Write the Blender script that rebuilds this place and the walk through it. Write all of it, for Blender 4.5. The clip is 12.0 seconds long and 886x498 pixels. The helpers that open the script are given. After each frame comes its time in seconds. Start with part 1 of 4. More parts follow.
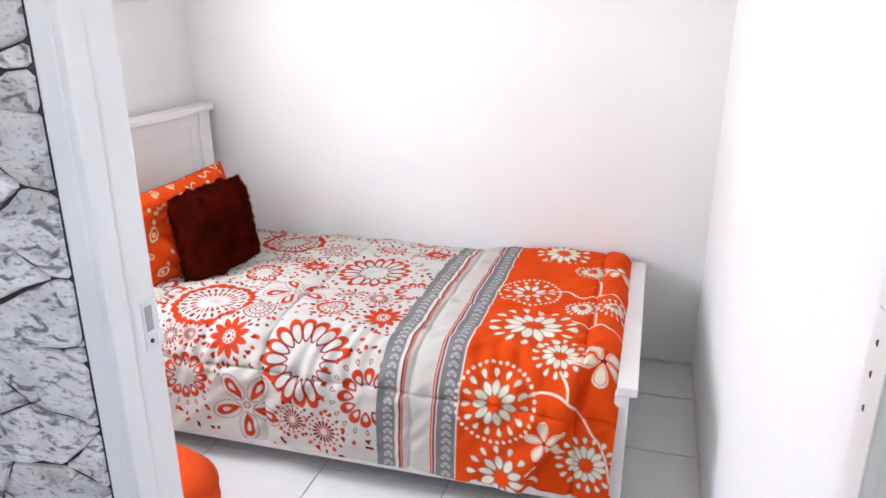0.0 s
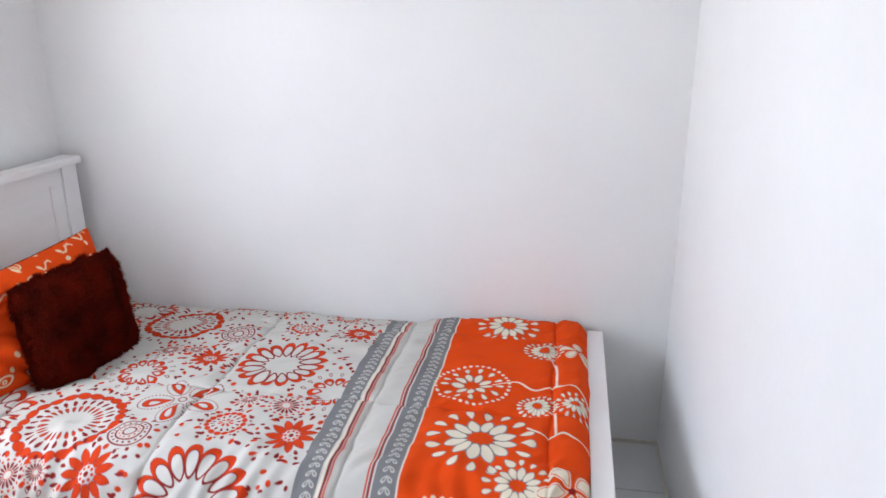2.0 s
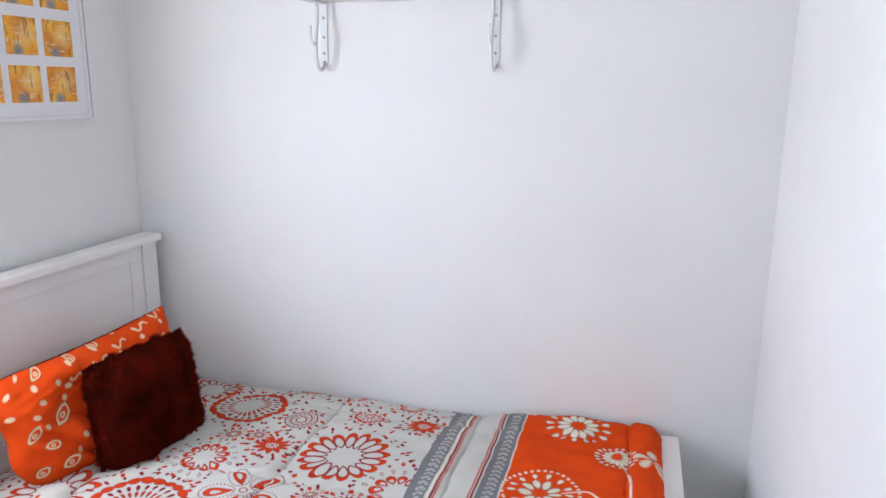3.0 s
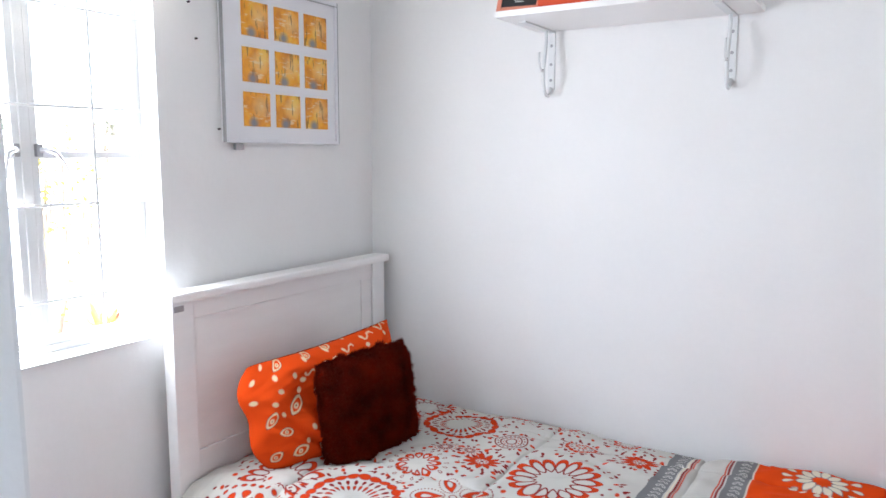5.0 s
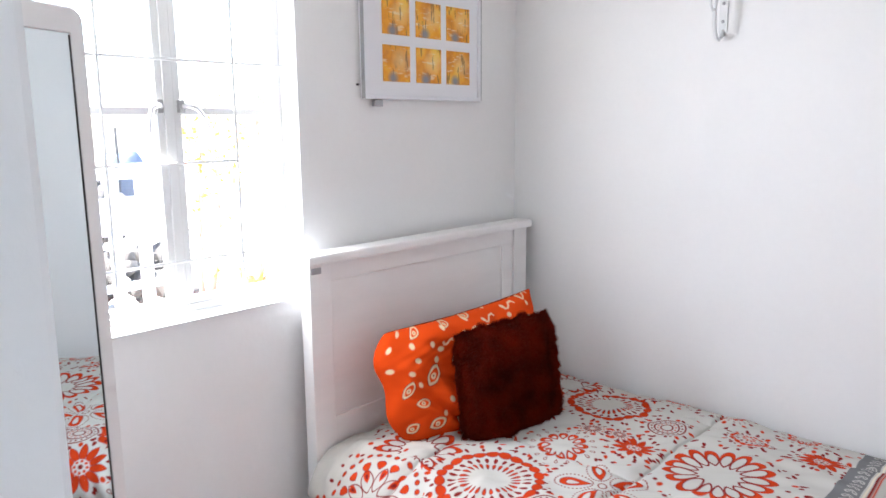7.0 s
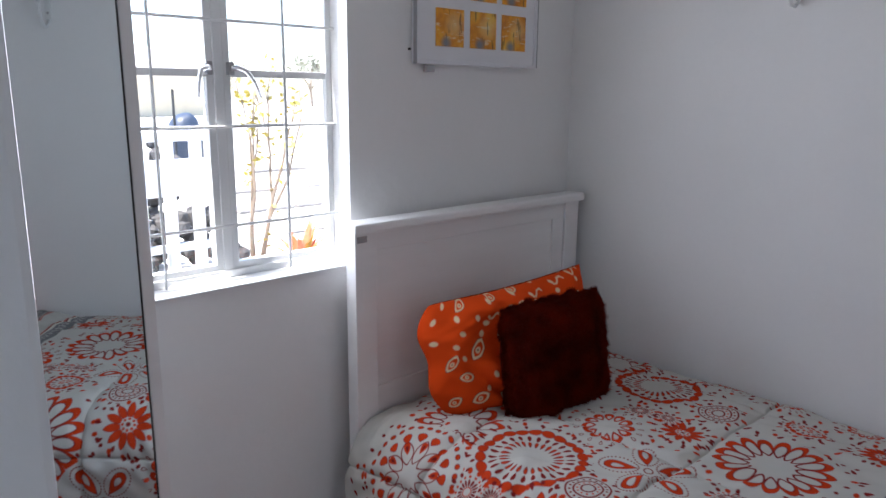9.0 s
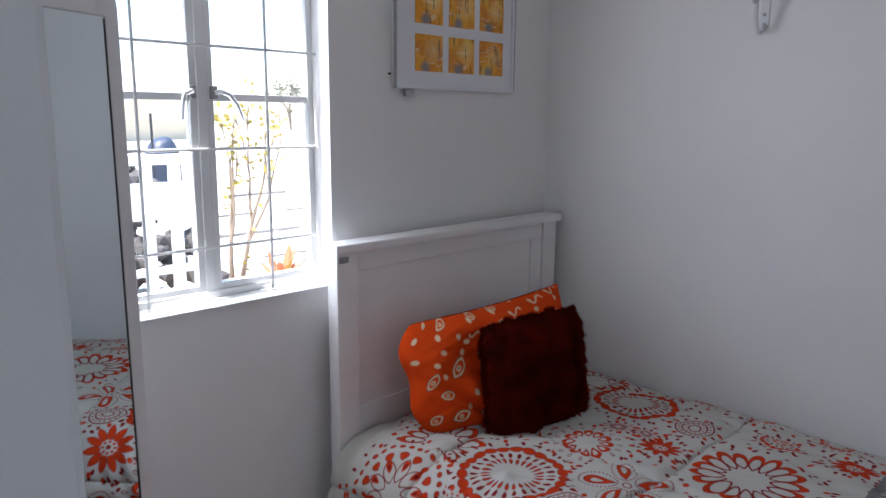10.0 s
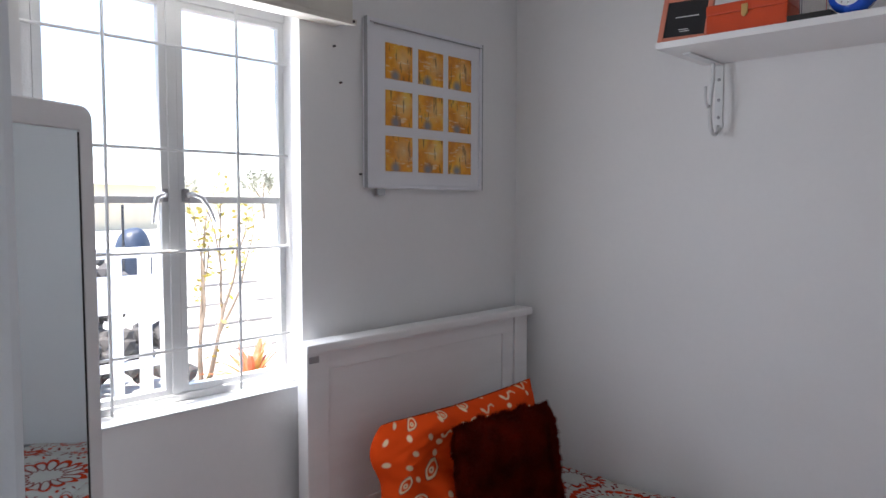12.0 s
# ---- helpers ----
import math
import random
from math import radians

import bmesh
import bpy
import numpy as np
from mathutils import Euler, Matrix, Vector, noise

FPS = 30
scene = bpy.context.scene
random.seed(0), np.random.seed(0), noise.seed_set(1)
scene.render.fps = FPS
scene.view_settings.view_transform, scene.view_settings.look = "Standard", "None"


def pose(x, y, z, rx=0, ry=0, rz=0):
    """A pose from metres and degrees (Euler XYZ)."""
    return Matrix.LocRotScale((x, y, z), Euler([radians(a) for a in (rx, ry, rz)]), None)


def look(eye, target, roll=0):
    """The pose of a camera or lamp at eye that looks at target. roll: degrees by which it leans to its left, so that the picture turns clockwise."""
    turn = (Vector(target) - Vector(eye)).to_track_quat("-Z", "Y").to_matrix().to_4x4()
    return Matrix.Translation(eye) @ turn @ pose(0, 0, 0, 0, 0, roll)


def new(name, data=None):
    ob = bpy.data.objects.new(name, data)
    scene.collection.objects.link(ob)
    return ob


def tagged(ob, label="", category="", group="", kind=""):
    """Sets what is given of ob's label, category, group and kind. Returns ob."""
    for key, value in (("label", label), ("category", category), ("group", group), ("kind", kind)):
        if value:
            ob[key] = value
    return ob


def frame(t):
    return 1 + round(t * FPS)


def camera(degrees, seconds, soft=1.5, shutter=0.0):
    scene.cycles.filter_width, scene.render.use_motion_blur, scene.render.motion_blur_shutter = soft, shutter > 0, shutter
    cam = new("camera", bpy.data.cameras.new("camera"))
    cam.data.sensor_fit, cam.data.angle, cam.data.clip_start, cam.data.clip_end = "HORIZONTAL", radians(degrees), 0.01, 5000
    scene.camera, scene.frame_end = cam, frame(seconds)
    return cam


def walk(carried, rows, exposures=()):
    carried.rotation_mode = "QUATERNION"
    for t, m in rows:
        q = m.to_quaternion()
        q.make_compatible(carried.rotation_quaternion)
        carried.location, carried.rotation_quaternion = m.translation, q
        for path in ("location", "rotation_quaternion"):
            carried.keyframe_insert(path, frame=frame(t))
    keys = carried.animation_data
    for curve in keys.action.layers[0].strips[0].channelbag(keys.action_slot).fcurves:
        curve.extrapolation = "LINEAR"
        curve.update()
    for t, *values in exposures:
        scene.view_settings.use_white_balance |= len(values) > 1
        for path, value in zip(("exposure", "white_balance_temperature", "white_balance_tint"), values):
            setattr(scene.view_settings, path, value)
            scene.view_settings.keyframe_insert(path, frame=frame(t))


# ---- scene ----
cam = camera(63.2, 12.0)
PATH = [
    (0, (1.916, -2.757, 1.395), (1.392, -0.942, 0.738), -0.1),
    (0.5, (1.883, -2.583, 1.413), (1.373, -0.766, 0.751), -0.1),
    (1, (1.857, -2.46, 1.42), (1.333, -0.641, 0.776), -0.7),
    (1.5, (1.833, -2.352, 1.413), (1.314, -0.522, 0.796), -2.8),
    (2, (1.811, -2.291, 1.437), (1.475, -0.419, 0.82), -0.3),
    (2.5, (1.816, -2.241, 1.504), (1.31, -0.373, 1.001), -0.9),
    (2.7, (1.796, -2.238, 1.516), (1.297, -0.363, 1.029), 0.2),
    (4.3, (1.734, -2.288, 1.376), (0.987, -0.44, 1.207), 0.2),
    (4.5, (1.758, -2.266, 1.381), (0.894, -0.474, 1.173), 0.2),
    (5, (1.749, -2.27, 1.361), (0.699, -0.589, 1.099), 0.2),
    (5.5, (1.741, -2.277, 1.361), (0.601, -0.659, 1.071), 0.5),
    (6, (1.754, -2.268, 1.344), (0.564, -0.686, 1.062), 0.7),
    (6.5, (1.715, -2.218, 1.327), (0.431, -0.722, 0.988), -0.5),
    (7, (1.629, -2.158, 1.317), (0.291, -0.711, 0.976), -0.5),
    (7.5, (1.594, -2.131, 1.296), (0.187, -0.761, 0.919), 0.4),
    (7.7, (1.587, -2.111, 1.303), (0.123, -0.808, 0.905), -0.1),
    (9.3, (1.604, -2.132, 1.315), (0.192, -0.781, 0.891), 0.4),
    (9.5, (1.614, -2.141, 1.301), (0.204, -0.774, 0.919), 0.3),
    (10, (1.619, -2.148, 1.313), (0.228, -0.758, 0.951), 0.5),
    (10.5, (1.612, -2.148, 1.321), (0.243, -0.719, 1.034), 0.6),
    (11, (1.621, -2.149, 1.336), (0.274, -0.682, 1.155), 0.2),
    (11.5, (1.63, -2.143, 1.339), (0.283, -0.67, 1.207), -0.0),
    (12, (1.63, -2.149, 1.346), (0.27, -0.687, 1.221), 0.1),
]
EXPOSURES = [(0.0, 3.88, 6520, 17), (0.7, 3.81, 6450, 16), (1.5, 3.62, 6250, 14), (2.7, 3.47, 6080, 14), (4.3, 3.43, 5960, 12), (5.5, 3.53, 6230, 13), (7.7, 3.44, 6290, 14), (9.3, 1.98, 5960, 15), (10.5, 2.05, 6020, 15), (12.0, 2.07, 6200, 16)]
walk(cam, [(t, look(eye, target, roll)) for t, eye, target, roll in PATH], EXPOSURES)

# ---- world and light ----
world = bpy.data.worlds.new("sky")
scene.world = world
world.use_nodes = True
wn = world.node_tree.nodes
sky = wn.new("ShaderNodeTexSky")
sky.sky_type, sky.sun_disc = "NISHITA", False
sky.sun_elevation, sky.sun_rotation = radians(72), radians(198)
wn["Background"].inputs["Strength"].default_value = 0.14
world.node_tree.links.new(sky.outputs["Color"], wn["Background"].inputs["Color"])
sun = new("sun", bpy.data.lights.new("sun", "SUN"))
sun.data.energy, sun.data.angle, sun.data.color = 4.4, radians(0.5), (1.0, 0.95, 0.87)
sun.matrix_world = look((-0.9, -2.8, 9.05), (0, 0, 0))
def opening_lamp(name, power, colour, wide, high, at, target):
    """An area lamp added in an opening to stand in for sky light."""
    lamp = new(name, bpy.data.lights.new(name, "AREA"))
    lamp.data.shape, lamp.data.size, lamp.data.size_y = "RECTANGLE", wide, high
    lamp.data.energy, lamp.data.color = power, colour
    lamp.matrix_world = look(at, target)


opening_lamp("window_daylight", 2.0, (0.93, 0.97, 1.0), 0.62, 0.96, (-0.045, -1.305, 1.355), (1.0, -1.305, 1.355))
# added fill lamp: this hall opening is unseen and invented to brighten hall and room
opening_lamp("hall_fill", 0.78, (0.97, 0.985, 1.0), 0.58, 0.78, (2.20, -3.45, 1.6), (0.5, -3.45, 1.6))


# ---- materials ----
def material(name, colour, rough=0.5, metal=0.0, vary=0.06, scale=8.0, fine=120.0, bump=0.1, bump_scale=None, spread=None,
             sheen=0.0, gloss=0.5, coat=0.0, attribute=None, stretch=(1, 1, 1), random_piece=0.0):
    """A surface with variation at two scales and a fine relief."""
    m = bpy.data.materials.new(name)
    m.use_nodes = True
    t = m.node_tree
    n, l = t.nodes, t.links
    b = n["Principled BSDF"]
    co = n.new("ShaderNodeTexCoord")
    mp = n.new("ShaderNodeMapping")
    mp.inputs["Scale"].default_value = stretch
    l.new(co.outputs["Object"], mp.inputs["Vector"])
    big = n.new("ShaderNodeTexNoise")
    big.inputs["Scale"].default_value, big.inputs["Detail"].default_value = scale, 5.0
    small = n.new("ShaderNodeTexNoise")
    small.inputs["Scale"].default_value, small.inputs["Detail"].default_value = fine, 3.0
    for k in (big, small):
        l.new(mp.outputs["Vector"], k.inputs["Vector"])
    add = n.new("ShaderNodeMath")
    add.operation = "MULTIPLY_ADD"
    add.inputs[1].default_value = 0.35
    l.new(small.outputs["Fac"], add.inputs[0])
    l.new(big.outputs["Fac"], add.inputs[2])
    ramp = n.new("ShaderNodeMapRange")
    ramp.inputs["From Min"].default_value, ramp.inputs["From Max"].default_value = 0.35, 1.0
    ramp.inputs["To Min"].default_value, ramp.inputs["To Max"].default_value = 1 - vary, 1 + vary
    l.new(add.outputs[0], ramp.inputs["Value"])
    value = ramp.outputs[0]
    if random_piece:
        info = n.new("ShaderNodeObjectInfo")
        mr = n.new("ShaderNodeMapRange")
        mr.inputs["To Min"].default_value, mr.inputs["To Max"].default_value = 1 - random_piece, 1 + random_piece
        l.new(info.outputs["Random"], mr.inputs["Value"])
        mul = n.new("ShaderNodeMath")
        mul.operation = "MULTIPLY"
        l.new(value, mul.inputs[0])
        l.new(mr.outputs[0], mul.inputs[1])
        value = mul.outputs[0]
    mix = n.new("ShaderNodeVectorMath")
    mix.operation = "SCALE"
    l.new(value, mix.inputs["Scale"])
    if attribute:
        at = n.new("ShaderNodeAttribute")
        at.attribute_name = attribute
        l.new(at.outputs["Color"], mix.inputs[0])
    elif spread:
        two = n.new("ShaderNodeMix")
        two.data_type = "RGBA"
        two.inputs["A"].default_value, two.inputs["B"].default_value = (*colour, 1), (*spread, 1)
        l.new(big.outputs["Fac"], two.inputs["Factor"])
        l.new(two.outputs["Result"], mix.inputs[0])
    else:
        mix.inputs[0].default_value = colour
    l.new(mix.outputs[0], b.inputs["Base Color"])
    b.inputs["Roughness"].default_value, b.inputs["Metallic"].default_value = rough, metal
    b.inputs["Sheen Weight"].default_value, b.inputs["Coat Weight"].default_value = sheen, coat
    b.inputs["Specular IOR Level"].default_value = gloss
    rr = n.new("ShaderNodeMapRange")
    rr.inputs["To Min"].default_value, rr.inputs["To Max"].default_value = max(rough - 0.08, 0.02), min(rough + 0.08, 1)
    l.new(big.outputs["Fac"], rr.inputs["Value"])
    l.new(rr.outputs[0], b.inputs["Roughness"])
    if bump:
        bp = n.new("ShaderNodeBump")
        bp.inputs["Strength"].default_value, bp.inputs["Distance"].default_value = bump, 0.004
        if bump_scale:
            extra = n.new("ShaderNodeTexNoise")
            extra.inputs["Scale"].default_value, extra.inputs["Detail"].default_value = bump_scale, 4.0
            l.new(co.outputs["Object"], extra.inputs["Vector"])
            l.new(extra.outputs["Fac"], bp.inputs["Height"])
        else:
            l.new(small.outputs["Fac"], bp.inputs["Height"])
        l.new(bp.outputs["Normal"], b.inputs["Normal"])
    return m


PLASTER = material("white_plaster", (0.84, 0.835, 0.825), 0.75, vary=0.03, scale=3.0, fine=60, bump=0.25, bump_scale=28)
CEILING = material("ceiling_paint", (0.80, 0.80, 0.78), 0.8, vary=0.02, bump=0.1)
WHITE_WOOD = material("white_painted_wood", (0.86, 0.85, 0.84), 0.38, vary=0.03, scale=5, fine=90, bump=0.08, stretch=(1, 1, 6))
FRAME_WHITE = material("door_frame_enamel", (0.78, 0.79, 0.79), 0.32, vary=0.03, scale=9, fine=150, bump=0.08)
STEEL_WHITE = material("white_enamelled_steel", (0.74, 0.75, 0.75), 0.35, vary=0.05, scale=14, fine=200, bump=0.1)
TILE = material("glazed_floor_tile", (0.70, 0.70, 0.70), 0.22, vary=0.05, scale=6, fine=50, bump=0.03, random_piece=0.03)
GROUT = material("grey_grout", (0.36, 0.35, 0.33), 0.9, vary=0.15, scale=20, fine=300, bump=0.3)
SKIRT = material("skirting_edge", (0.66, 0.62, 0.54), 0.6, vary=0.1, scale=12, bump=0.1)
JOINT = material("dark_stone_joint", (0.035, 0.035, 0.037), 0.95, vary=0.4, scale=40, bump=0.4)
PRINT = material("printed_cotton", (0.8, 0.8, 0.8), 0.85, vary=0.035, scale=10, fine=420, bump=0.12, attribute="print", gloss=0.06)
MATTRESS = material("mattress_ticking", (0.75, 0.73, 0.70), 0.85, vary=0.04, bump=0.2)
FUR = material("dark_red_fur", (0.056, 0.0028, 0.0006), 0.95, vary=0.40, spread=(0.150, 0.0076, 0.0008), scale=13, fine=260, bump=0.5, gloss=0.1)
ORANGE_CLOTH = material("orange_fabric", (0.74, 0.072, 0.008), 0.8, vary=0.07, scale=9, fine=380, bump=0.2, gloss=0.2)
ORANGE_LACQUER = material("orange_lacquer", (0.62, 0.065, 0.012), 0.35, vary=0.08, scale=18, fine=160, bump=0.06)
PINK_FRAME = material("salmon_frame_paint", (0.75, 0.26, 0.17), 0.45, vary=0.06, scale=20, bump=0.08)
DARK_BOARD = material("charcoal_board", (0.02, 0.02, 0.022), 0.6, vary=0.25, scale=15, bump=0.1)
BLACK = material("black_plastic", (0.015, 0.014, 0.014), 0.45, vary=0.2, bump=0.05)
CHALK = material("chalk_white", (0.75, 0.75, 0.74), 0.8, vary=0.1, bump=0.1)
BRASS = material("brass", (0.72, 0.50, 0.20), 0.3, metal=1.0, vary=0.12, scale=30, bump=0.05)
CHROME = material("chrome", (0.78, 0.78, 0.79), 0.12, metal=1.0, vary=0.06, scale=25, bump=0.03)
DULL_METAL = material("dull_grey_metal", (0.42, 0.42, 0.43), 0.45, metal=0.9, vary=0.15, scale=40, bump=0.1)
SATIN = material("satin_metal", (0.62, 0.62, 0.63), 0.38, metal=0.55, vary=0.1, scale=40, bump=0.05)
BLUE = material("blue_enamel", (0.015, 0.10, 0.62), 0.25, vary=0.08, scale=20, bump=0.03, coat=0.3)
DIAL = material("pale_dial", (0.78, 0.82, 0.85), 0.5, vary=0.03, bump=0.02)
CAP_WOOD = material("reddish_wood", (0.26, 0.075, 0.035), 0.45, vary=0.25, scale=30, fine=120, bump=0.1, stretch=(1, 1, 5))
GRASS = material("grass_blade", (0.035, 0.065, 0.012), 0.6, vary=0.4, scale=60, spread=(0.12, 0.15, 0.03), bump=0)
MAT_BOARD = material("mount_board", (0.84, 0.84, 0.86), 0.7, vary=0.02, bump=0.05)
SILVER_FRAME = material("pale_grey_frame", (0.82, 0.82, 0.85), 0.35, vary=0.05, scale=16, bump=0.05)
CORNICE = material("cream_pelmet_paint", (0.70, 0.66, 0.58), 0.5, vary=0.06, scale=8, bump=0.1)
NAIL = material("dark_nail", (0.06, 0.05, 0.05), 0.5, metal=0.6, vary=0.2, bump=0.1)
HALL_WALL = material("hall_plaster", (0.76, 0.74, 0.70), 0.8, vary=0.04, bump=0.2)
GROUND = material("pale_paving_and_sand", (0.34, 0.31, 0.27), 0.9, vary=0.35, scale=1.6, fine=14, bump=0.5, spread=(0.50, 0.47, 0.42))
FENCE_WHITE = material("white_fence_paint", (0.8, 0.8, 0.78), 0.6, vary=0.05, bump=0.1)
BARK = material("pale_bark", (0.24, 0.18, 0.125), 0.9, vary=0.3, scale=18, fine=80, bump=0.6, stretch=(1, 1, 0.3))
LEAF = material("yellow_green_leaf", (0.26, 0.22, 0.03), 0.55, vary=0.4, scale=30, spread=(0.44, 0.35, 0.05), bump=0, random_piece=0.2)
# far foliage: washed-out haze of distance is put into this lightened green
LEAF_GREEN = material("hazed_green_leaf", (0.20, 0.21, 0.15), 0.6, vary=0.3, scale=12, spread=(0.28, 0.28, 0.21), bump=0)
LEAF_RED = material("red_leaf", (0.50, 0.07, 0.02), 0.45, vary=0.3, scale=25, spread=(0.55, 0.16, 0.03), bump=0)
TARPAULIN = material("blue_tarpaulin", (0.022, 0.034, 0.06), 0.5, vary=0.2, scale=6, fine=60, bump=0.3)
HOUSE_WALL = material("cream_house_plaster", (0.72, 0.60, 0.42), 0.85, vary=0.08, scale=2, bump=0.2)
ROOF = material("grey_roof", (0.44, 0.40, 0.37), 0.8, vary=0.15, bump=0.3)
RUBBLE = material("grey_rubble_stone", (0.05, 0.048, 0.045), 0.9, vary=0.5, scale=12, bump=0.5, spread=(0.10, 0.09, 0.085))
EDGING = material("pale_edging_stone", (0.34, 0.31, 0.28), 0.9, vary=0.3, scale=10, bump=0.4)


def stone_material():
    """Pale grey stone with darker smears, thin streaks and pits."""
    m = bpy.data.materials.new("grey_stone")
    m.use_nodes = True
    n, l = m.node_tree.nodes, m.node_tree.links
    b = n["Principled BSDF"]
    co, info, mp, shift = n.new("ShaderNodeTexCoord"), n.new("ShaderNodeObjectInfo"), n.new("ShaderNodeMapping"), n.new("ShaderNodeVectorMath")
    mp.inputs["Scale"].default_value = (1, 1, 1.9)
    mp.inputs["Rotation"].default_value = (0, radians(12), 0)
    shift.operation = "MULTIPLY_ADD"
    shift.inputs[1].default_value = (7, 7, 7)
    l.new(info.outputs["Random"], shift.inputs[0])
    l.new(co.outputs["Object"], shift.inputs[2])
    l.new(shift.outputs[0], mp.inputs["Vector"])

    def mask(scale, detail, lo, hi, dark, bent=0.0):
        k, r = n.new("ShaderNodeTexNoise"), n.new("ShaderNodeMapRange")
        k.inputs["Scale"].default_value, k.inputs["Detail"].default_value, k.inputs["Distortion"].default_value = scale, detail, bent
        r.inputs["From Min"].default_value, r.inputs["From Max"].default_value = lo, hi
        r.inputs["To Min"].default_value = dark
        l.new(mp.outputs["Vector"], k.inputs["Vector"])
        l.new(k.outputs["Fac"], r.inputs["Value"])
        return r.outputs[0], k.outputs["Fac"]

    parts = [mask(14, 4, 0.30, 0.56, 0.62), mask(26, 8, 0.36, 0.47, 0.30, 1.6), mask(110, 4, 0.34, 0.44, 0.55)]
    tone = n.new("ShaderNodeMapRange")
    tone.inputs["To Min"].default_value, tone.inputs["To Max"].default_value = 0.60, 0.82
    l.new(info.outputs["Random"], tone.inputs["Value"])
    value = tone.outputs[0]
    for f, _ in parts:
        mul = n.new("ShaderNodeMath")
        mul.operation = "MULTIPLY"
        l.new(value, mul.inputs[0])
        l.new(f, mul.inputs[1])
        value = mul.outputs[0]
    col = n.new("ShaderNodeCombineColor")
    for c in ("Red", "Green", "Blue"):
        l.new(value, col.inputs[c])
    l.new(col.outputs[0], b.inputs["Base Color"])
    b.inputs["Roughness"].default_value = 0.85
    bp = n.new("ShaderNodeBump")
    bp.inputs["Strength"].default_value, bp.inputs["Distance"].default_value = 0.6, 0.004
    l.new(parts[1][1], bp.inputs["Height"])
    l.new(bp.outputs["Normal"], b.inputs["Normal"])
    return m


STONE = stone_material()


def photo_material():
    """A small print: orange-yellow ground, a pale blossom, dark stalks and a blue-grey clump at its foot."""
    m = bpy.data.materials.new("ochre_print")
    m.use_nodes = True
    n, l = m.node_tree.nodes, m.node_tree.links
    b = n["Principled BSDF"]
    co = n.new("ShaderNodeTexCoord")
    info = n.new("ShaderNodeObjectInfo")

    def noisy(scale, size):
        mp = n.new("ShaderNodeMapping")
        mp.inputs["Scale"].default_value = scale
        l.new(co.outputs["Generated"], mp.inputs["Vector"])
        no = n.new("ShaderNodeTexNoise")
        no.noise_dimensions = "4D"
        no.inputs["Scale"].default_value, no.inputs["Detail"].default_value = size, 5.0
        mul = n.new("ShaderNodeMath")
        mul.operation = "MULTIPLY"
        mul.inputs[1].default_value = 3.0
        l.new(info.outputs["Random"], mul.inputs[0])
        l.new(mul.outputs[0], no.inputs["W"])
        l.new(mp.outputs["Vector"], no.inputs["Vector"])
        return no.outputs["Fac"]

    def ramped(fac, stops):
        r = n.new("ShaderNodeValToRGB")
        e = r.color_ramp.elements
        e[0].position, e[0].color = stops[0][0], (*stops[0][1], 1)
        e[1].position, e[1].color = stops[-1][0], (*stops[-1][1], 1)
        for p, c in stops[1:-1]:
            k = r.color_ramp.elements.new(p)
            k.color = (*c, 1)
        l.new(fac, r.inputs["Fac"])
        return r.outputs["Color"]

    def blob(centre, near, far, most):
        d = n.new("ShaderNodeVectorMath")
        d.operation = "DISTANCE"
        d.inputs[1].default_value = centre
        l.new(co.outputs["Generated"], d.inputs[0])
        f = n.new("ShaderNodeMapRange")
        f.inputs["From Min"].default_value, f.inputs["From Max"].default_value = near, far
        f.inputs["To Min"].default_value, f.inputs["To Max"].default_value = most, 0.0
        l.new(d.outputs["Value"], f.inputs["Value"])
        return f.outputs[0]

    def over(base, top, fac):
        k = n.new("ShaderNodeMix")
        k.data_type = "RGBA"
        l.new(base, k.inputs["A"])
        k.inputs["B"].default_value = (*top, 1)
        l.new(fac, k.inputs["Factor"])
        return k.outputs["Result"]

    ground = ramped(noisy((1, 1.6, 1.3), 1.6), ((0.32, (0.62, 0.20, 0.008)), (0.5, (0.86, 0.36, 0.012)), (0.68, (0.90, 0.55, 0.06))))
    col = over(ground, (0.95, 0.78, 0.36), blob((1.0, 0.66, 0.58), 0.0, 0.40, 0.60))
    stroke = n.new("ShaderNodeMapRange")
    stroke.inputs["From Min"].default_value, stroke.inputs["From Max"].default_value = 0.58, 0.66
    stroke.inputs["To Max"].default_value = 0.6
    l.new(noisy((1, 2.2, 8.0), 1.5), stroke.inputs["Value"])
    col = over(col, (0.95, 0.84, 0.55), stroke.outputs[0])
    stalk = n.new("ShaderNodeMapRange")
    stalk.inputs["From Min"].default_value, stalk.inputs["From Max"].default_value = 0.57, 0.63
    stalk.inputs["To Max"].default_value = 0.75
    l.new(noisy((1, 7.0, 1.1), 1.5), stalk.inputs["Value"])
    col = over(col, (0.20, 0.07, 0.01), stalk.outputs[0])
    col = over(col, (0.22, 0.24, 0.25), blob((1.0, 0.36, 0.10), 0.07, 0.22, 0.92))
    l.new(col, b.inputs["Base Color"])
    b.inputs["Roughness"].default_value = 0.35
    return m


PHOTO = photo_material()


def clear(name, colour, mirror=False):
    m = bpy.data.materials.new(name)
    m.use_nodes = True
    b = m.node_tree.nodes["Principled BSDF"]
    b.inputs["Base Color"].default_value = (*colour, 1)
    if mirror:
        b.inputs["Metallic"].default_value, b.inputs["Roughness"].default_value = 1.0, 0.015
    else:
        b.inputs["Transmission Weight"].default_value, b.inputs["Roughness"].default_value = 1.0, 0.0
        b.inputs["IOR"].default_value = 1.45
    return m


GLASS = clear("window_glass", (0.98, 1.0, 0.99))
BOTTLE = clear("bottle_glass", (0.93, 0.90, 0.88))
MIRROR = clear("mirror_silvering", (0.74, 0.80, 0.82), True)


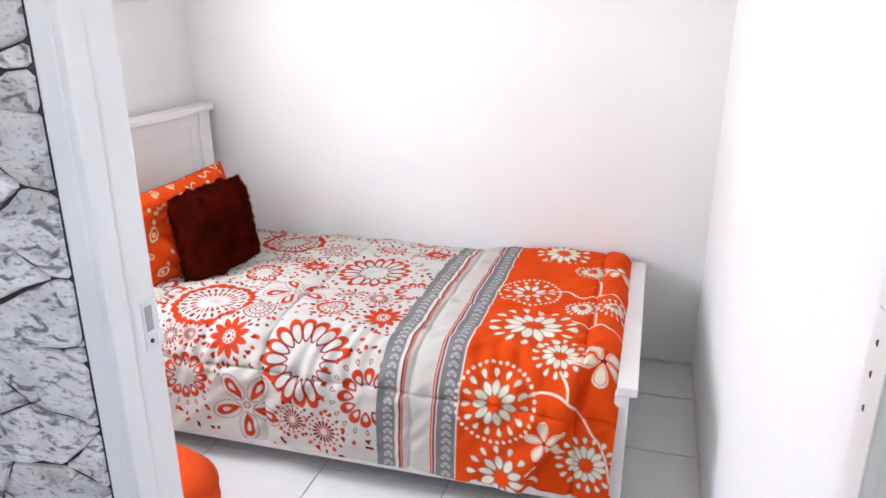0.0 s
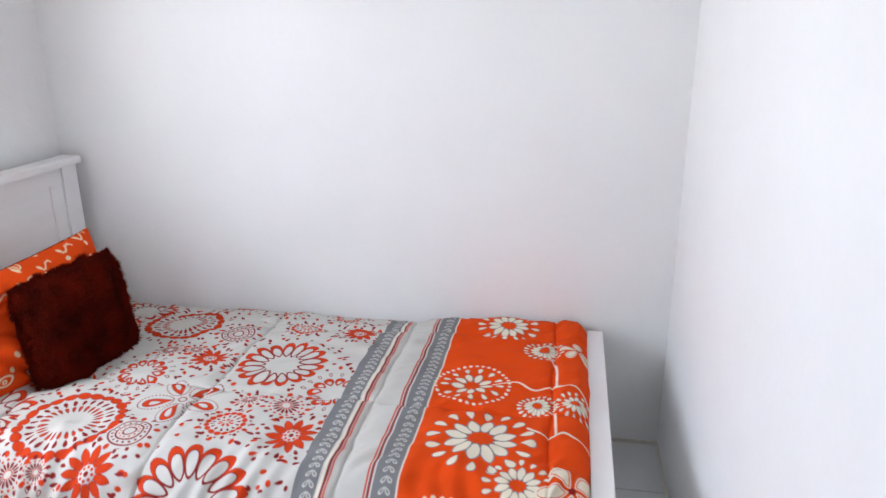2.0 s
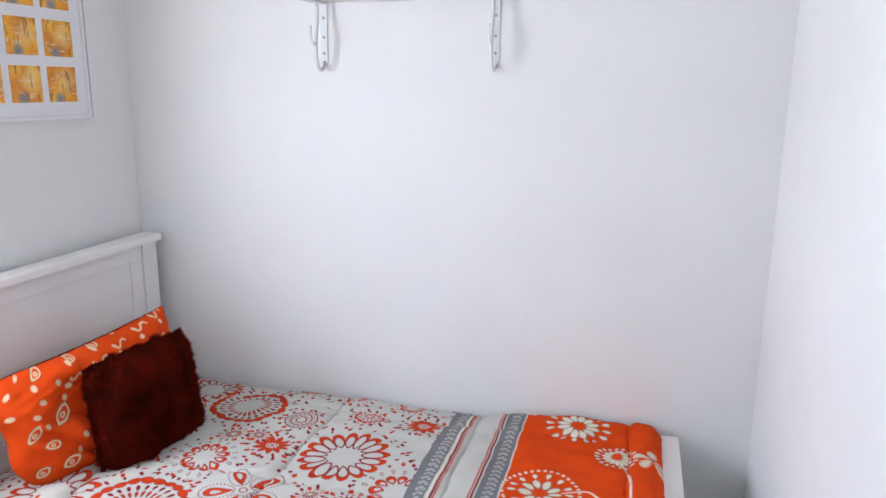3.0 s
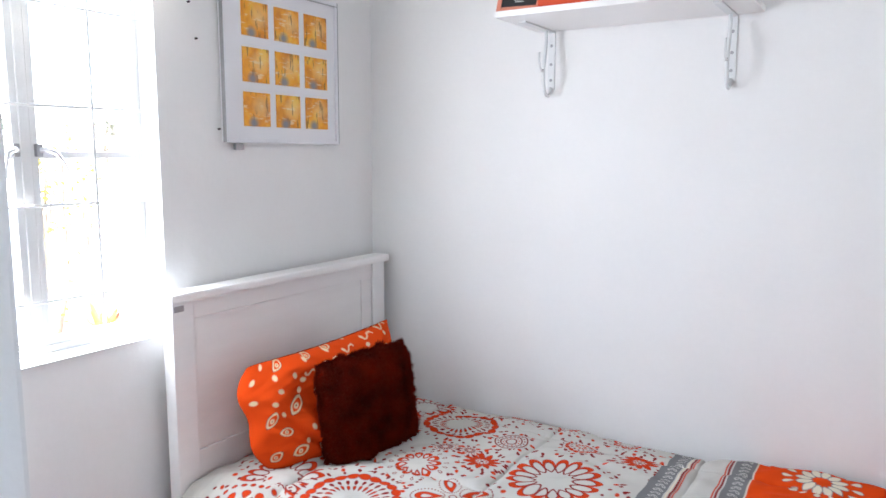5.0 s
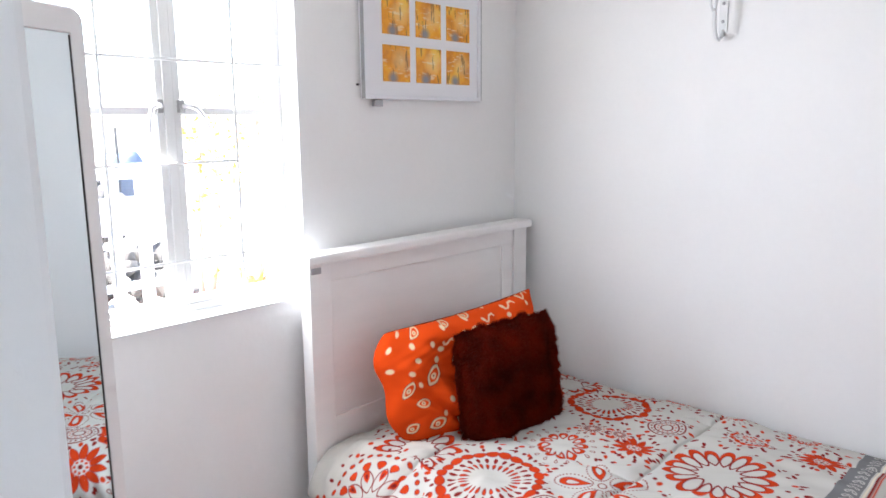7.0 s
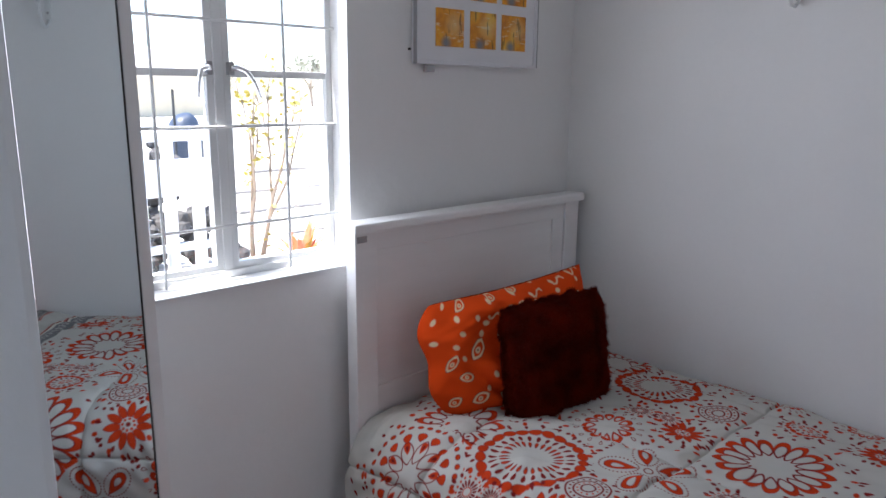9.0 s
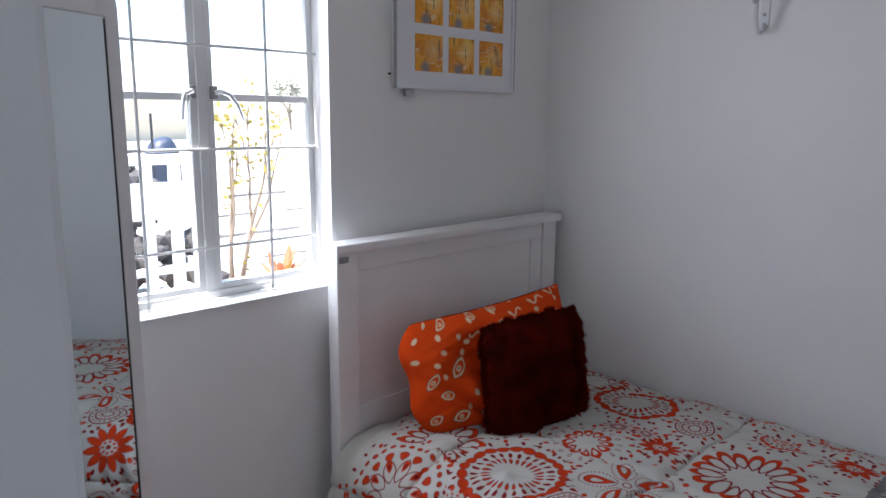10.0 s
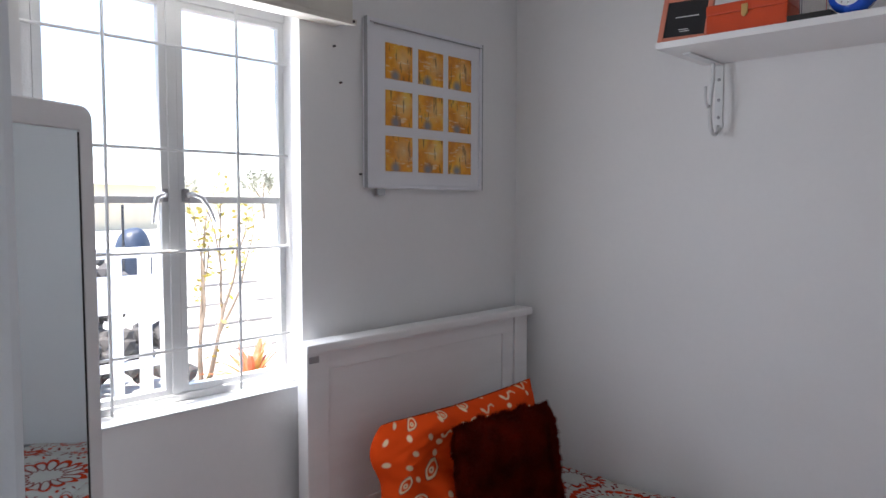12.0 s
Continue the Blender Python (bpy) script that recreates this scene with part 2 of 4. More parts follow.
# ---- building helpers ----
def part(name, bm, mat, parent=None, label="", smooth=False):
    """Links a bmesh as one mesh object, under a thing or a part when one is given."""
    me = bpy.data.meshes.new(name)
    bm.normal_update()
    bm.to_mesh(me)
    bm.free()
    if smooth:
        me.polygons.foreach_set("use_smooth", [True] * len(me.polygons))
    me.materials.append(mat)
    ob = new(name, me)
    if parent:
        ob.parent = parent
    if label:
        tagged(ob, label)
    return ob


def thing(name, label, category, at=(0, 0, 0), turn=0, group="", lean=(0, 0)):
    ob = new(name)
    ob.empty_display_size = 0.05
    ob.matrix_basis = pose(*at, lean[0], lean[1], turn)
    return tagged(ob, label, category, group)


def box(bm, x0, x1, y0, y1, z0, z1, bevel=0.0, seg=2):
    r = bmesh.ops.create_cube(bm, size=1.0)
    for v in r["verts"]:
        v.co = Vector(((x0 + x1) / 2 + v.co.x * (x1 - x0), (y0 + y1) / 2 + v.co.y * (y1 - y0), (z0 + z1) / 2 + v.co.z * (z1 - z0)))
    if bevel:
        es = list({e for v in r["verts"] for e in v.link_edges})
        bmesh.ops.bevel(bm, geom=es, offset=bevel, segments=seg, affect="EDGES", profile=0.6)
    return bm


def boxes(*items, bevel=0.0):
    bm = bmesh.new()
    for it in items:
        box(bm, *it, bevel=bevel)
    return bm


def tube(points, radius, sides=10, taper=None):
    """A round bar along points; taper gives a radius for each point."""
    bm = bmesh.new()
    rings = []
    pts = [Vector(p) for p in points]
    for i, p in enumerate(pts):
        d = (pts[min(i + 1, len(pts) - 1)] - pts[max(i - 1, 0)]).normalized()
        a = d.orthogonal().normalized() if i == 0 else (last - d * last.dot(d)).normalized()
        last = a
        b = d.cross(a)
        r = taper[i] if taper else radius
        rings.append([bm.verts.new(p + (a * math.cos(k * 2 * math.pi / sides) + b * math.sin(k * 2 * math.pi / sides)) * r) for k in range(sides)])
    for q, w in zip(rings, rings[1:]):
        for k in range(sides):
            bm.faces.new((q[k], q[(k + 1) % sides], w[(k + 1) % sides], w[k]))
    bm.faces.new(rings[0][::-1])
    bm.faces.new(rings[-1])
    bmesh.ops.recalc_face_normals(bm, faces=bm.faces)
    return bm


def lathe(profile, sides=32, centre=(0, 0, 0)):
    """A turned shape from (radius, height) pairs."""
    bm = bmesh.new()
    rings = [[bm.verts.new((centre[0] + r * math.cos(2 * math.pi * k / sides), centre[1] + r * math.sin(2 * math.pi * k / sides), centre[2] + z)) for k in range(sides)] for r, z in profile]
    for q, w in zip(rings, rings[1:]):
        for k in range(sides):
            bm.faces.new((q[k], q[(k + 1) % sides], w[(k + 1) % sides], w[k]))
    bm.faces.new(rings[0][::-1])
    bm.faces.new(rings[-1])
    bmesh.ops.recalc_face_normals(bm, faces=bm.faces)
    return bm


def turned(bm, m):
    bmesh.ops.transform(bm, matrix=m, verts=bm.verts)
    return bm


def ball(r, at=(0, 0, 0), squash=(1, 1, 1), u=24, v=14):
    bm = bmesh.new()
    bmesh.ops.create_uvsphere(bm, u_segments=u, v_segments=v, radius=r)
    for w in bm.verts:
        w.co = Vector((w.co.x * squash[0] + at[0], w.co.y * squash[1] + at[1], w.co.z * squash[2] + at[2]))
    return bm


def structure(name, bm, mat, label, category):
    return tagged(part(name, bm, mat), label, category, kind="structure")


# ---- large structure ----
EAST, DOOR_L, DOOR_R = 2.160, 1.345, 2.129
ROOM_S, HALL_N = -2.068, -2.150
WIN_Y0, WIN_Y1, WIN_Z0, WIN_Z1 = -1.650, -0.968, 0.842, 1.870
TOP = 2.45

structure("wall_north", boxes((-0.118, EAST + 0.1, 0.0, 0.14, -0.12, TOP)), PLASTER, "plain white plastered wall behind the bed", "wall")
# the gap at y -3.75 to -3.15 is an unseen opening added for the hall lamp
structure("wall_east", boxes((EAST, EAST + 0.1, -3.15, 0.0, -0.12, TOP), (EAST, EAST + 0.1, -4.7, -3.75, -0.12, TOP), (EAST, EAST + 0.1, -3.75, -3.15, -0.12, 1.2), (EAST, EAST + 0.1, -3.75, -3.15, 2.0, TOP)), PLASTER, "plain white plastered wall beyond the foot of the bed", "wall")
structure("wall_west", boxes((-0.118, 0, WIN_Y1, 0.0, -0.12, TOP), (-0.118, 0, -2.4, WIN_Y0, -0.12, TOP), (-0.118, 0, WIN_Y0, WIN_Y1, -0.12, WIN_Z0), (-0.118, 0, WIN_Y0, WIN_Y1, WIN_Z1, TOP)),
          PLASTER, "white plastered wall with a deep window reveal", "wall")
structure("wall_south", boxes((0.0, DOOR_L - 0.027, HALL_N, ROOM_S, -0.12, TOP), (DOOR_L - 0.027, DOOR_R + 0.027, HALL_N, ROOM_S, 2.08, TOP), (DOOR_R + 0.027, EAST, HALL_N, ROOM_S, -0.12, TOP)),
          PLASTER, "thin white partition wall with a doorway", "wall")
structure("ceiling", boxes((-0.18, EAST + 0.1, -4.7, 0.14, TOP, TOP + 0.1)), CEILING, "flat off-white painted ceiling", "ceiling")
structure("wall_hall_south", boxes((-0.18, EAST, -4.7, -4.6, -0.12, TOP)), HALL_WALL, "cream plastered wall closing the hall", "wall")
structure("wall_hall_west", boxes((-0.18, 0, -4.6, -2.4, -0.12, TOP)), HALL_WALL, "cream plastered hall wall", "wall")
floor = structure("floor", boxes((-0.18, EAST + 0.1, -4.7, 0.14, -0.12, -0.004)), GROUT, "pale glazed square floor tiles with grey joints", "floor")
structure("skirting_edge", boxes((0.0, EAST - 0.006, -0.006, 0.0, 0.0, 0.012), (EAST - 0.006, EAST, ROOM_S, 0.0, 0.0, 0.012)), SKIRT, "thin cream mortar edge along the floor", "trim")
structure("ground", boxes((-120, 120, -120, 120, -0.5, -0.30)), GROUND, "pale sunlit sandy paving outside", "ground")

# door frame: pressed steel with a rebate, strike plate and hinge
door = thing("door_frame", "white enamelled door frame without its leaf", "door frame")
tagged(door, kind="structure")
part("jamb", boxes((DOOR_L - 0.030, DOOR_L, HALL_N - 0.006, ROOM_S + 0.004, 0.0, 2.08), bevel=0.004), FRAME_WHITE, door)
part("door_stop", boxes((DOOR_L - 0.002, DOOR_L + 0.011, HALL_N - 0.0055, HALL_N + 0.027, 0.0, 2.07), bevel=0.003), FRAME_WHITE, door)
part("jamb", boxes((DOOR_R, DOOR_R + 0.030, HALL_N - 0.006, ROOM_S + 0.004, 0.0, 2.08), bevel=0.004), FRAME_WHITE, door)
part("door_stop", boxes((DOOR_R - 0.011, DOOR_R + 0.002, HALL_N - 0.0055, HALL_N + 0.027, 0.0, 2.07), bevel=0.003), FRAME_WHITE, door)
part("head", boxes((DOOR_L - 0.030, DOOR_R + 0.030, HALL_N - 0.006, ROOM_S + 0.004, 2.05, 2.081), bevel=0.004), FRAME_WHITE, door)
strike = part("strike_plate", boxes((DOOR_L, DOOR_L + 0.002, -2.094, -2.066, 0.984, 1.049), bevel=0.0008), FRAME_WHITE, door, "painted steel strike plate with a grey latch hole")
part("latch_hole", boxes((DOOR_L + 0.0021, DOOR_L + 0.003, -2.090, -2.078, 1.010, 1.042)), DULL_METAL, strike)
part("lip", boxes((DOOR_L + 0.0015, DOOR_L + 0.0035, -2.074, -2.0625, 0.985, 1.006), bevel=0.0006), FRAME_WHITE, strike)
part("screw", turned(lathe([(0.003, 0), (0.003, 0.0015), (0.001, 0.002)], 10), pose(DOOR_L + 0.002, -2.084, 0.996, 0, 90, 0)), NAIL, strike)
hinge = part("hinge", boxes((DOOR_R - 0.002, DOOR_R, -2.118, -2.080, 1.01, 1.135), bevel=0.0008), FRAME_WHITE, door)
for z in (1.040, 1.075, 1.106):
    part("screw", turned(lathe([(0.0034, 0), (0.0034, 0.0012), (0.0015, 0.002)], 10), pose(DOOR_R - 0.002, -2.098, z, 0, -90, 0)), NAIL, hinge)

# window: steel casement pair with bars
window = thing("window_1", "white steel casement window with burglar bars, closed", "window", (-0.09, 0, 0))
tagged(window, kind="structure")
WY0, WY1, WZ0, WZ1 = -1.620, -0.950, 0.848, 1.862
MID = -1.295
part("window_frame", boxes((-0.02, 0.02, WY0 - 0.035, WY0 + 0.012, WZ0, WZ1), (-0.02, 0.02, WY1 - 0.012, WY1 + 0.003, WZ0, WZ1), (-0.02, 0.02, WY0, WY1, WZ0, WZ0 + 0.02), (-0.02, 0.02, WY0, WY1, WZ1 - 0.02, WZ1 + 0.01),
                           (-0.02, 0.018, MID - 0.013, MID + 0.013, WZ0, WZ1), bevel=0.002), STEEL_WHITE, window)
for a, b in ((WY0 + 0.014, MID - 0.010), (MID + 0.010, WY1 - 0.014)):
    sash = part("casement", boxes((-0.012, 0.014, a, a + 0.021, WZ0 + 0.014, WZ1 - 0.014), (-0.012, 0.014, b - 0.021, b, WZ0 + 0.014, WZ1 - 0.014), (-0.012, 0.014, a + 0.02, b - 0.02, WZ0 + 0.014, WZ0 + 0.036), (-0.012, 0.014, a + 0.02, b - 0.02, WZ1 - 0.036, WZ1 - 0.014),
                                  (-0.012, 0.012, a + 0.02, b - 0.02, 1.346, 1.364), bevel=0.0015), STEEL_WHITE, window)
    for z0, z1 in ((WZ0 + 0.03, 1.348), (1.362, WZ1 - 0.03)):
        g = part("pane", boxes((-0.0055, -0.0015, a + 0.022, b - 0.022, z0, z1)), GLASS, sash)
        g.visible_shadow = False
    side = -1 if a < MID - 0.1 else 1
    hy = MID + side * 0.028
    handle = part("casement_handle", tube([(0.03, hy, 1.366), (0.042, hy + side * 0.012, 1.368), (0.046, hy + side * 0.030, 1.361), (0.046, hy + side * (0.050 if side > 0 else 0.036), 1.336), (0.046, hy + side * (0.066 if side > 0 else 0.040), 1.299)], 0.006, 10,
                                          [0.0062, 0.0066, 0.0058, 0.0050, 0.0042]), SATIN, window, "worn satin metal handle", True)
    part("handle_plate", boxes((0.014, 0.029, hy - 0.008, hy + 0.008, 1.350, 1.382), bevel=0.003), DULL_METAL, handle)
bars = thing("burglar_bars", "thin white welded burglar bars across the window", "window bars", (-0.062, 0, 0))
for z in (0.982, 1.228, 1.477, 1.728):
    part("bar", tube([(0, WY0 - 0.03, z), (0, WY1 + 0.0, z)], 0.004, 8), STEEL_WHITE, bars)
for y in (-1.125, -1.465):
    part("bar", tube([(0.005, y, WZ0 + 0.002), (0.005, y, WZ1)], 0.004, 8), STEEL_WHITE, bars)
structure("window_sill", boxes((-0.07, 0.012, WIN_Y0, WIN_Y1, WIN_Z0, WIN_Z0 + 0.006), bevel=0.002), FRAME_WHITE, "white painted window sill", "sill")
pelmet = thing("pelmet", "cream painted pelmet rail above the window", "pelmet", (0, 0, 0))
part("board", boxes((0.0, 0.082, -1.75, -0.848, 1.842, 1.912), bevel=0.004), CORNICE, pelmet)
part("lip", boxes((0.075, 0.094, -1.75, -0.844, 1.832, 1.848), bevel=0.003), CORNICE, pelmet)
part("screw", turned(lathe([(0.004, 0), (0.004, 0.002)], 10), pose(0.094, -0.856, 1.840, 0, 90, 0)), NAIL, pelmet)

# ---- the bed ----
bed = thing("single_bed", "white painted wooden single bed with panelled headboard", "bed")
HB_Y0, HB_Y1 = -1.030, -0.030
head = part("headboard", boxes((0.060, 0.0755, HB_Y0 + 0.08, HB_Y1 - 0.12, 0.48, 0.90), bevel=0.002), WHITE_WOOD, bed, "recessed white headboard panel")
for y in (HB_Y0 + 0.012, HB_Y1 - 0.085):
    part("post", boxes((0.045, 0.0885, y, y + 0.073, 0.0, 0.947), bevel=0.003), WHITE_WOOD, head)
part("top_rail", boxes((0.050, 0.0815, HB_Y0 + 0.0855, HB_Y1 - 0.0855, 0.893, 0.947), bevel=0.003), WHITE_WOOD, head)
part("bottom_rail", boxes((0.050, 0.0815, HB_Y0 + 0.0855, HB_Y1 - 0.0855, 0.25, 0.499), bevel=0.003), WHITE_WOOD, head)
part("stile", boxes((0.051, 0.0805, HB_Y1 - 0.146, HB_Y1 - 0.086, 0.499, 0.893), bevel=0.003), WHITE_WOOD, head)
part("cap_rail", boxes((0.030, 0.106, HB_Y0, HB_Y1, 0.947, 0.975), bevel=0.008), WHITE_WOOD, head)
part("label", boxes((0.0887, 0.0905, HB_Y0 + 0.018, HB_Y0 + 0.050, 0.922, 0.939)), DULL_METAL, head, "small metal maker's tag")
foot = part("footboard", boxes((1.894, 1.922, HB_Y0 + 0.03, HB_Y1 - 0.03, 0.08, 0.410), bevel=0.003), WHITE_WOOD, bed)
part("cap_rail", boxes((1.892, 1.946, HB_Y0, HB_Y1, 0.404, 0.432), bevel=0.005), WHITE_WOOD, foot)
for y in (HB_Y0 + 0.004, HB_Y1 - 0.054):
    part("leg", boxes((1.888, 1.926, y, y + 0.05, 0.0, 0.405), bevel=0.004), WHITE_WOOD, bed)
for y in (HB_Y0, HB_Y1 - 0.030):
    part("side_rail", boxes((0.09, 1.893, y, y + 0.028, 0.046, 0.235), bevel=0.003), WHITE_WOOD, bed)
for k in range(9):
    x = 0.2 + k * 0.19
    part("slat", boxes((x, x + 0.07, HB_Y0 + 0.028, HB_Y1 - 0.03, 0.17, 0.188)), WHITE_WOOD, bed)
mattress = thing("mattress", "white single mattress on the bed base", "mattress")
part("body", boxes((0.10, 1.880, HB_Y0 + 0.060, HB_Y1 - 0.03, 0.190, 0.388), bevel=0.05), MATTRESS, mattress)


# ---- textile print ----
CREAM, RED, ORANGE, DARK, GREY, PALE = np.array((0.56, 0.545, 0.505)), np.array((0.56, 0.046, 0.010)), np.array((0.72, 0.066, 0.006)), np.array((0.235, 0.018, 0.016)), np.array((0.20, 0.20, 0.205)), np.array((0.76, 0.69, 0.55))


THREAD = np.array((0.78, 0.61, 0.38))


class Cloth:
    """A flat cloth, u by v metres, on whose points shapes are printed."""

    def __init__(self, u0, u1, v0, v1, step, ground):
        self.us, self.vs, self.step = np.arange(u0, u1, step), np.arange(v0, v1, step), step
        self.col = np.empty((len(self.vs), len(self.us), 3))
        self.col[:] = ground

    def near(self, u, v, r):
        i0, i1 = np.searchsorted(self.us, (u - r, u + r))
        j0, j1 = np.searchsorted(self.vs, (v - r, v + r))
        if i0 >= i1 or j0 >= j1:
            return None, None, None
        x, y = np.meshgrid(self.us[i0:i1] - u, self.vs[j0:j1] - v)
        return (slice(j0, j1), slice(i0, i1)), x, y

    def ink(self, where, dist, colour):
        a = np.clip(0.5 - dist / self.step, 0, 1)[..., None]
        self.col[where] = self.col[where] * (1 - a) + colour * a

    def dot(self, u, v, r, colour, squash=1.0, turn=0.0):
        w, x, y = self.near(u, v, r * max(1, squash) + 2 * self.step)
        if w:
            c, s = math.cos(turn), math.sin(turn)
            self.ink(w, np.hypot((x * c + y * s) / squash, -x * s + y * c) - r, colour)

    def ring(self, u, v, r, width, colour):
        w, x, y = self.near(u, v, r + width + 2 * self.step)
        if w:
            self.ink(w, np.abs(np.hypot(x, y) - r) - width / 2, colour)

    def petal(self, u, v, angle, r0, r1, half, colour, blunt=1.6):
        """A drop from radius r0 (its point) to r1 (its round end) about (u, v)."""
        w, x, y = self.near(u + math.cos(angle) * (r0 + r1) / 2, v + math.sin(angle) * (r0 + r1) / 2, (r1 - r0) / 2 + half + 2 * self.step)
        if w:
            x, y = x + math.cos(angle) * (r0 + r1) / 2, y + math.sin(angle) * (r0 + r1) / 2
            along, across = x * math.cos(angle) + y * math.sin(angle), -x * math.sin(angle) + y * math.cos(angle)
            t = np.clip((along - r0) / (r1 - r0), 0, 1)
            wide = half * np.sqrt(np.maximum(t ** blunt * (1 - t) * 4.2, 0)) * (0.75 + 0.25 * t)
            outside = np.maximum(np.maximum(r0 - along, along - r1), 0)
            self.ink(w, np.maximum(np.abs(across) - np.minimum(wide, half), outside * 3 - self.step), colour)

    def leaf(self, u, v, angle, r0, r1, half, colour, power=0.8):
        """A lens with a point at both ends."""
        w, x, y = self.near(u + math.cos(angle) * (r0 + r1) / 2, v + math.sin(angle) * (r0 + r1) / 2, (r1 - r0) / 2 + half + 2 * self.step)
        if w:
            x, y = x + math.cos(angle) * (r0 + r1) / 2, y + math.sin(angle) * (r0 + r1) / 2
            along, across = x * math.cos(angle) + y * math.sin(angle), -x * math.sin(angle) + y * math.cos(angle)
            t = np.clip((along - r0) / (r1 - r0), 0, 1)
            wide = half * (4 * t * (1 - t)) ** power
            outside = np.maximum(np.maximum(r0 - along, along - r1), 0)
            self.ink(w, np.maximum(np.abs(across) - wide, outside * 3 - self.step), colour)

    def line(self, points, width, colour):
        for (a, b), (c, d) in zip(points, points[1:]):
            n = max(2, int(math.hypot(c - a, d - b) / (width * 0.6)))
            for k in range(n):
                self.dot(a + (c - a) * k / n, b + (d - b) * k / n, width / 2, colour)


def spokes(n, start=0.0):
    return [start + 2 * math.pi * k / n for k in range(n)]


def big_flower(c, u, v, r):
    for a in spokes(17, 0.1):
        c.petal(u, v, a, r * 0.36, r * 1.01, r * 0.168, DARK, 1.2)
        c.petal(u, v, a, r * 0.42, r * 1.00, r * 0.158, RED, 1.2)
        c.petal(u, v, a, r * 0.37, r * 0.87, r * 0.132, DARK, 1.2)
        c.petal(u, v, a, r * 0.41, r * 0.85, r * 0.105, CREAM, 1.2)


def ring_wheel(c, u, v, r):
    for a in spokes(23):
        c.dot(u + math.cos(a) * r * 0.91, v + math.sin(a) * r * 0.91, r * 0.098, DARK, 1.35, a + 1.57)
    for a in spokes(23):
        c.dot(u + math.cos(a) * r * 0.91, v + math.sin(a) * r * 0.91, r * 0.086, RED, 1.38, a + 1.57)
    for a in spokes(26, 0.1):
        c.petal(u, v, a, r * 0.60, r * 0.78, r * 0.052, DARK)
        c.petal(u, v, a, r * 0.38, r * 0.58, r * 0.046, DARK)
        c.petal(u, v, a, r * 0.43, r * 0.57, r * 0.028, RED)
    for a in spokes(22, 0.22):
        c.petal(u, v, a, r * 1.07, r * 1.20, r * 0.045, DARK)


def star(c, u, v, r):
    for a in spokes(11, 0.2):
        c.leaf(u, v, a, r * 0.22, r * 0.95, r * 0.155, DARK)
        c.leaf(u, v, a, r * 0.24, r * 0.93, r * 0.135, RED)
    c.dot(u, v, r * 0.30, CREAM)
    for a in spokes(8):
        c.dot(u + math.cos(a) * r * 0.22, v + math.sin(a) * r * 0.22, r * 0.055, RED)
    c.dot(u, v, r * 0.09, DARK)
    for k, a in enumerate(spokes(11, 0.2 + math.pi / 11)):
        c.petal(u, v, a, r * (0.86 if k % 2 else 1.0), r * (1.10 if k % 2 else 1.30), r * 0.095, DARK)


def ring_rosette(c, u, v, r):
    for a in spokes(16):
        c.dot(u + math.cos(a) * r * 0.86, v + math.sin(a) * r * 0.86, r * 0.13, RED, 1.3, a + 1.57)
    for a in spokes(14, 0.1):
        c.petal(u, v, a, r * 0.48, r * 0.70, r * 0.075, DARK)
    for a in spokes(8):
        c.petal(u, v, a, r * 0.12, r * 0.38, r * 0.085, RED)
    for a in spokes(20):
        c.dot(u + math.cos(a) * r * 1.14, v + math.sin(a) * r * 1.14, r * 0.06, DARK)


def drop_wheel(c, u, v, r, n=12):
    for a in spokes(n):
        c.petal(u, v, a, r * 0.32, r * 0.76, r * 0.185, DARK)
        c.petal(u, v, a, r * 0.36, r * 0.74, r * 0.165, RED)
        c.petal(u, v, a, r * 0.40, r * 0.60, r * 0.08, CREAM)
    for a in spokes(int(n * 1.5), 0.13):
        c.petal(u, v, a, r * 0.82, r * 1.0, r * 0.065, DARK)
        c.petal(u, v, a, r * 0.86, r * 0.97, r * 0.035, CREAM)


def dotted_wheel(c, u, v, r):
    for a in spokes(10, 0.25):
        c.leaf(u, v, a, r * 0.20, r * 0.70, r * 0.135, DARK)
        c.leaf(u, v, a, r * 0.23, r * 0.67, r * 0.112, CREAM)
        c.petal(u, v, a, r * 0.42, r * 0.66, r * 0.085, RED)
        c.petal(u, v, a, r * 0.48, r * 0.60, r * 0.035, DARK)
    for a in spokes(16, 0.1):
        c.petal(u, v, a, r * 0.64, r * 0.84, r * 0.118, DARK)
        c.petal(u, v, a, r * 0.66, r * 0.83, r * 0.105, RED)
    for a in spokes(34):
        c.dot(u + math.cos(a) * r * 1.0, v + math.sin(a) * r * 1.0, r * 0.050, DARK, 1.2, a + 1.57)
        c.dot(u + math.cos(a) * r * 1.0, v + math.sin(a) * r * 1.0, r * 0.036, RED, 1.2, a + 1.57)


def loop_flower(c, u, v, r, n=5, start=0.3):
    for a in spokes(n, start):
        for b in spokes(30):
            c.dot(u + math.cos(a) * r * 0.62 + (math.cos(b) * math.cos(a) * 0.42 - math.sin(b) * math.sin(a) * 0.27) * r,
                  v + math.sin(a) * r * 0.62 + (math.cos(b) * math.sin(a) * 0.42 + math.sin(b) * math.cos(a) * 0.27) * r, r * 0.021, DARK)
        c.petal(u, v, a, r * 0.22, r * 0.94, r * 0.20, DARK)
        c.petal(u, v, a, r * 0.26, r * 0.92, r * 0.18, RED)
        c.petal(u, v, a, r * 0.48, r * 0.80, r * 0.10, DARK)
        c.petal(u, v, a, r * 0.50, r * 0.78, r * 0.085, CREAM)
    c.ring(u, v, r * 0.09, r * 0.03, DARK)


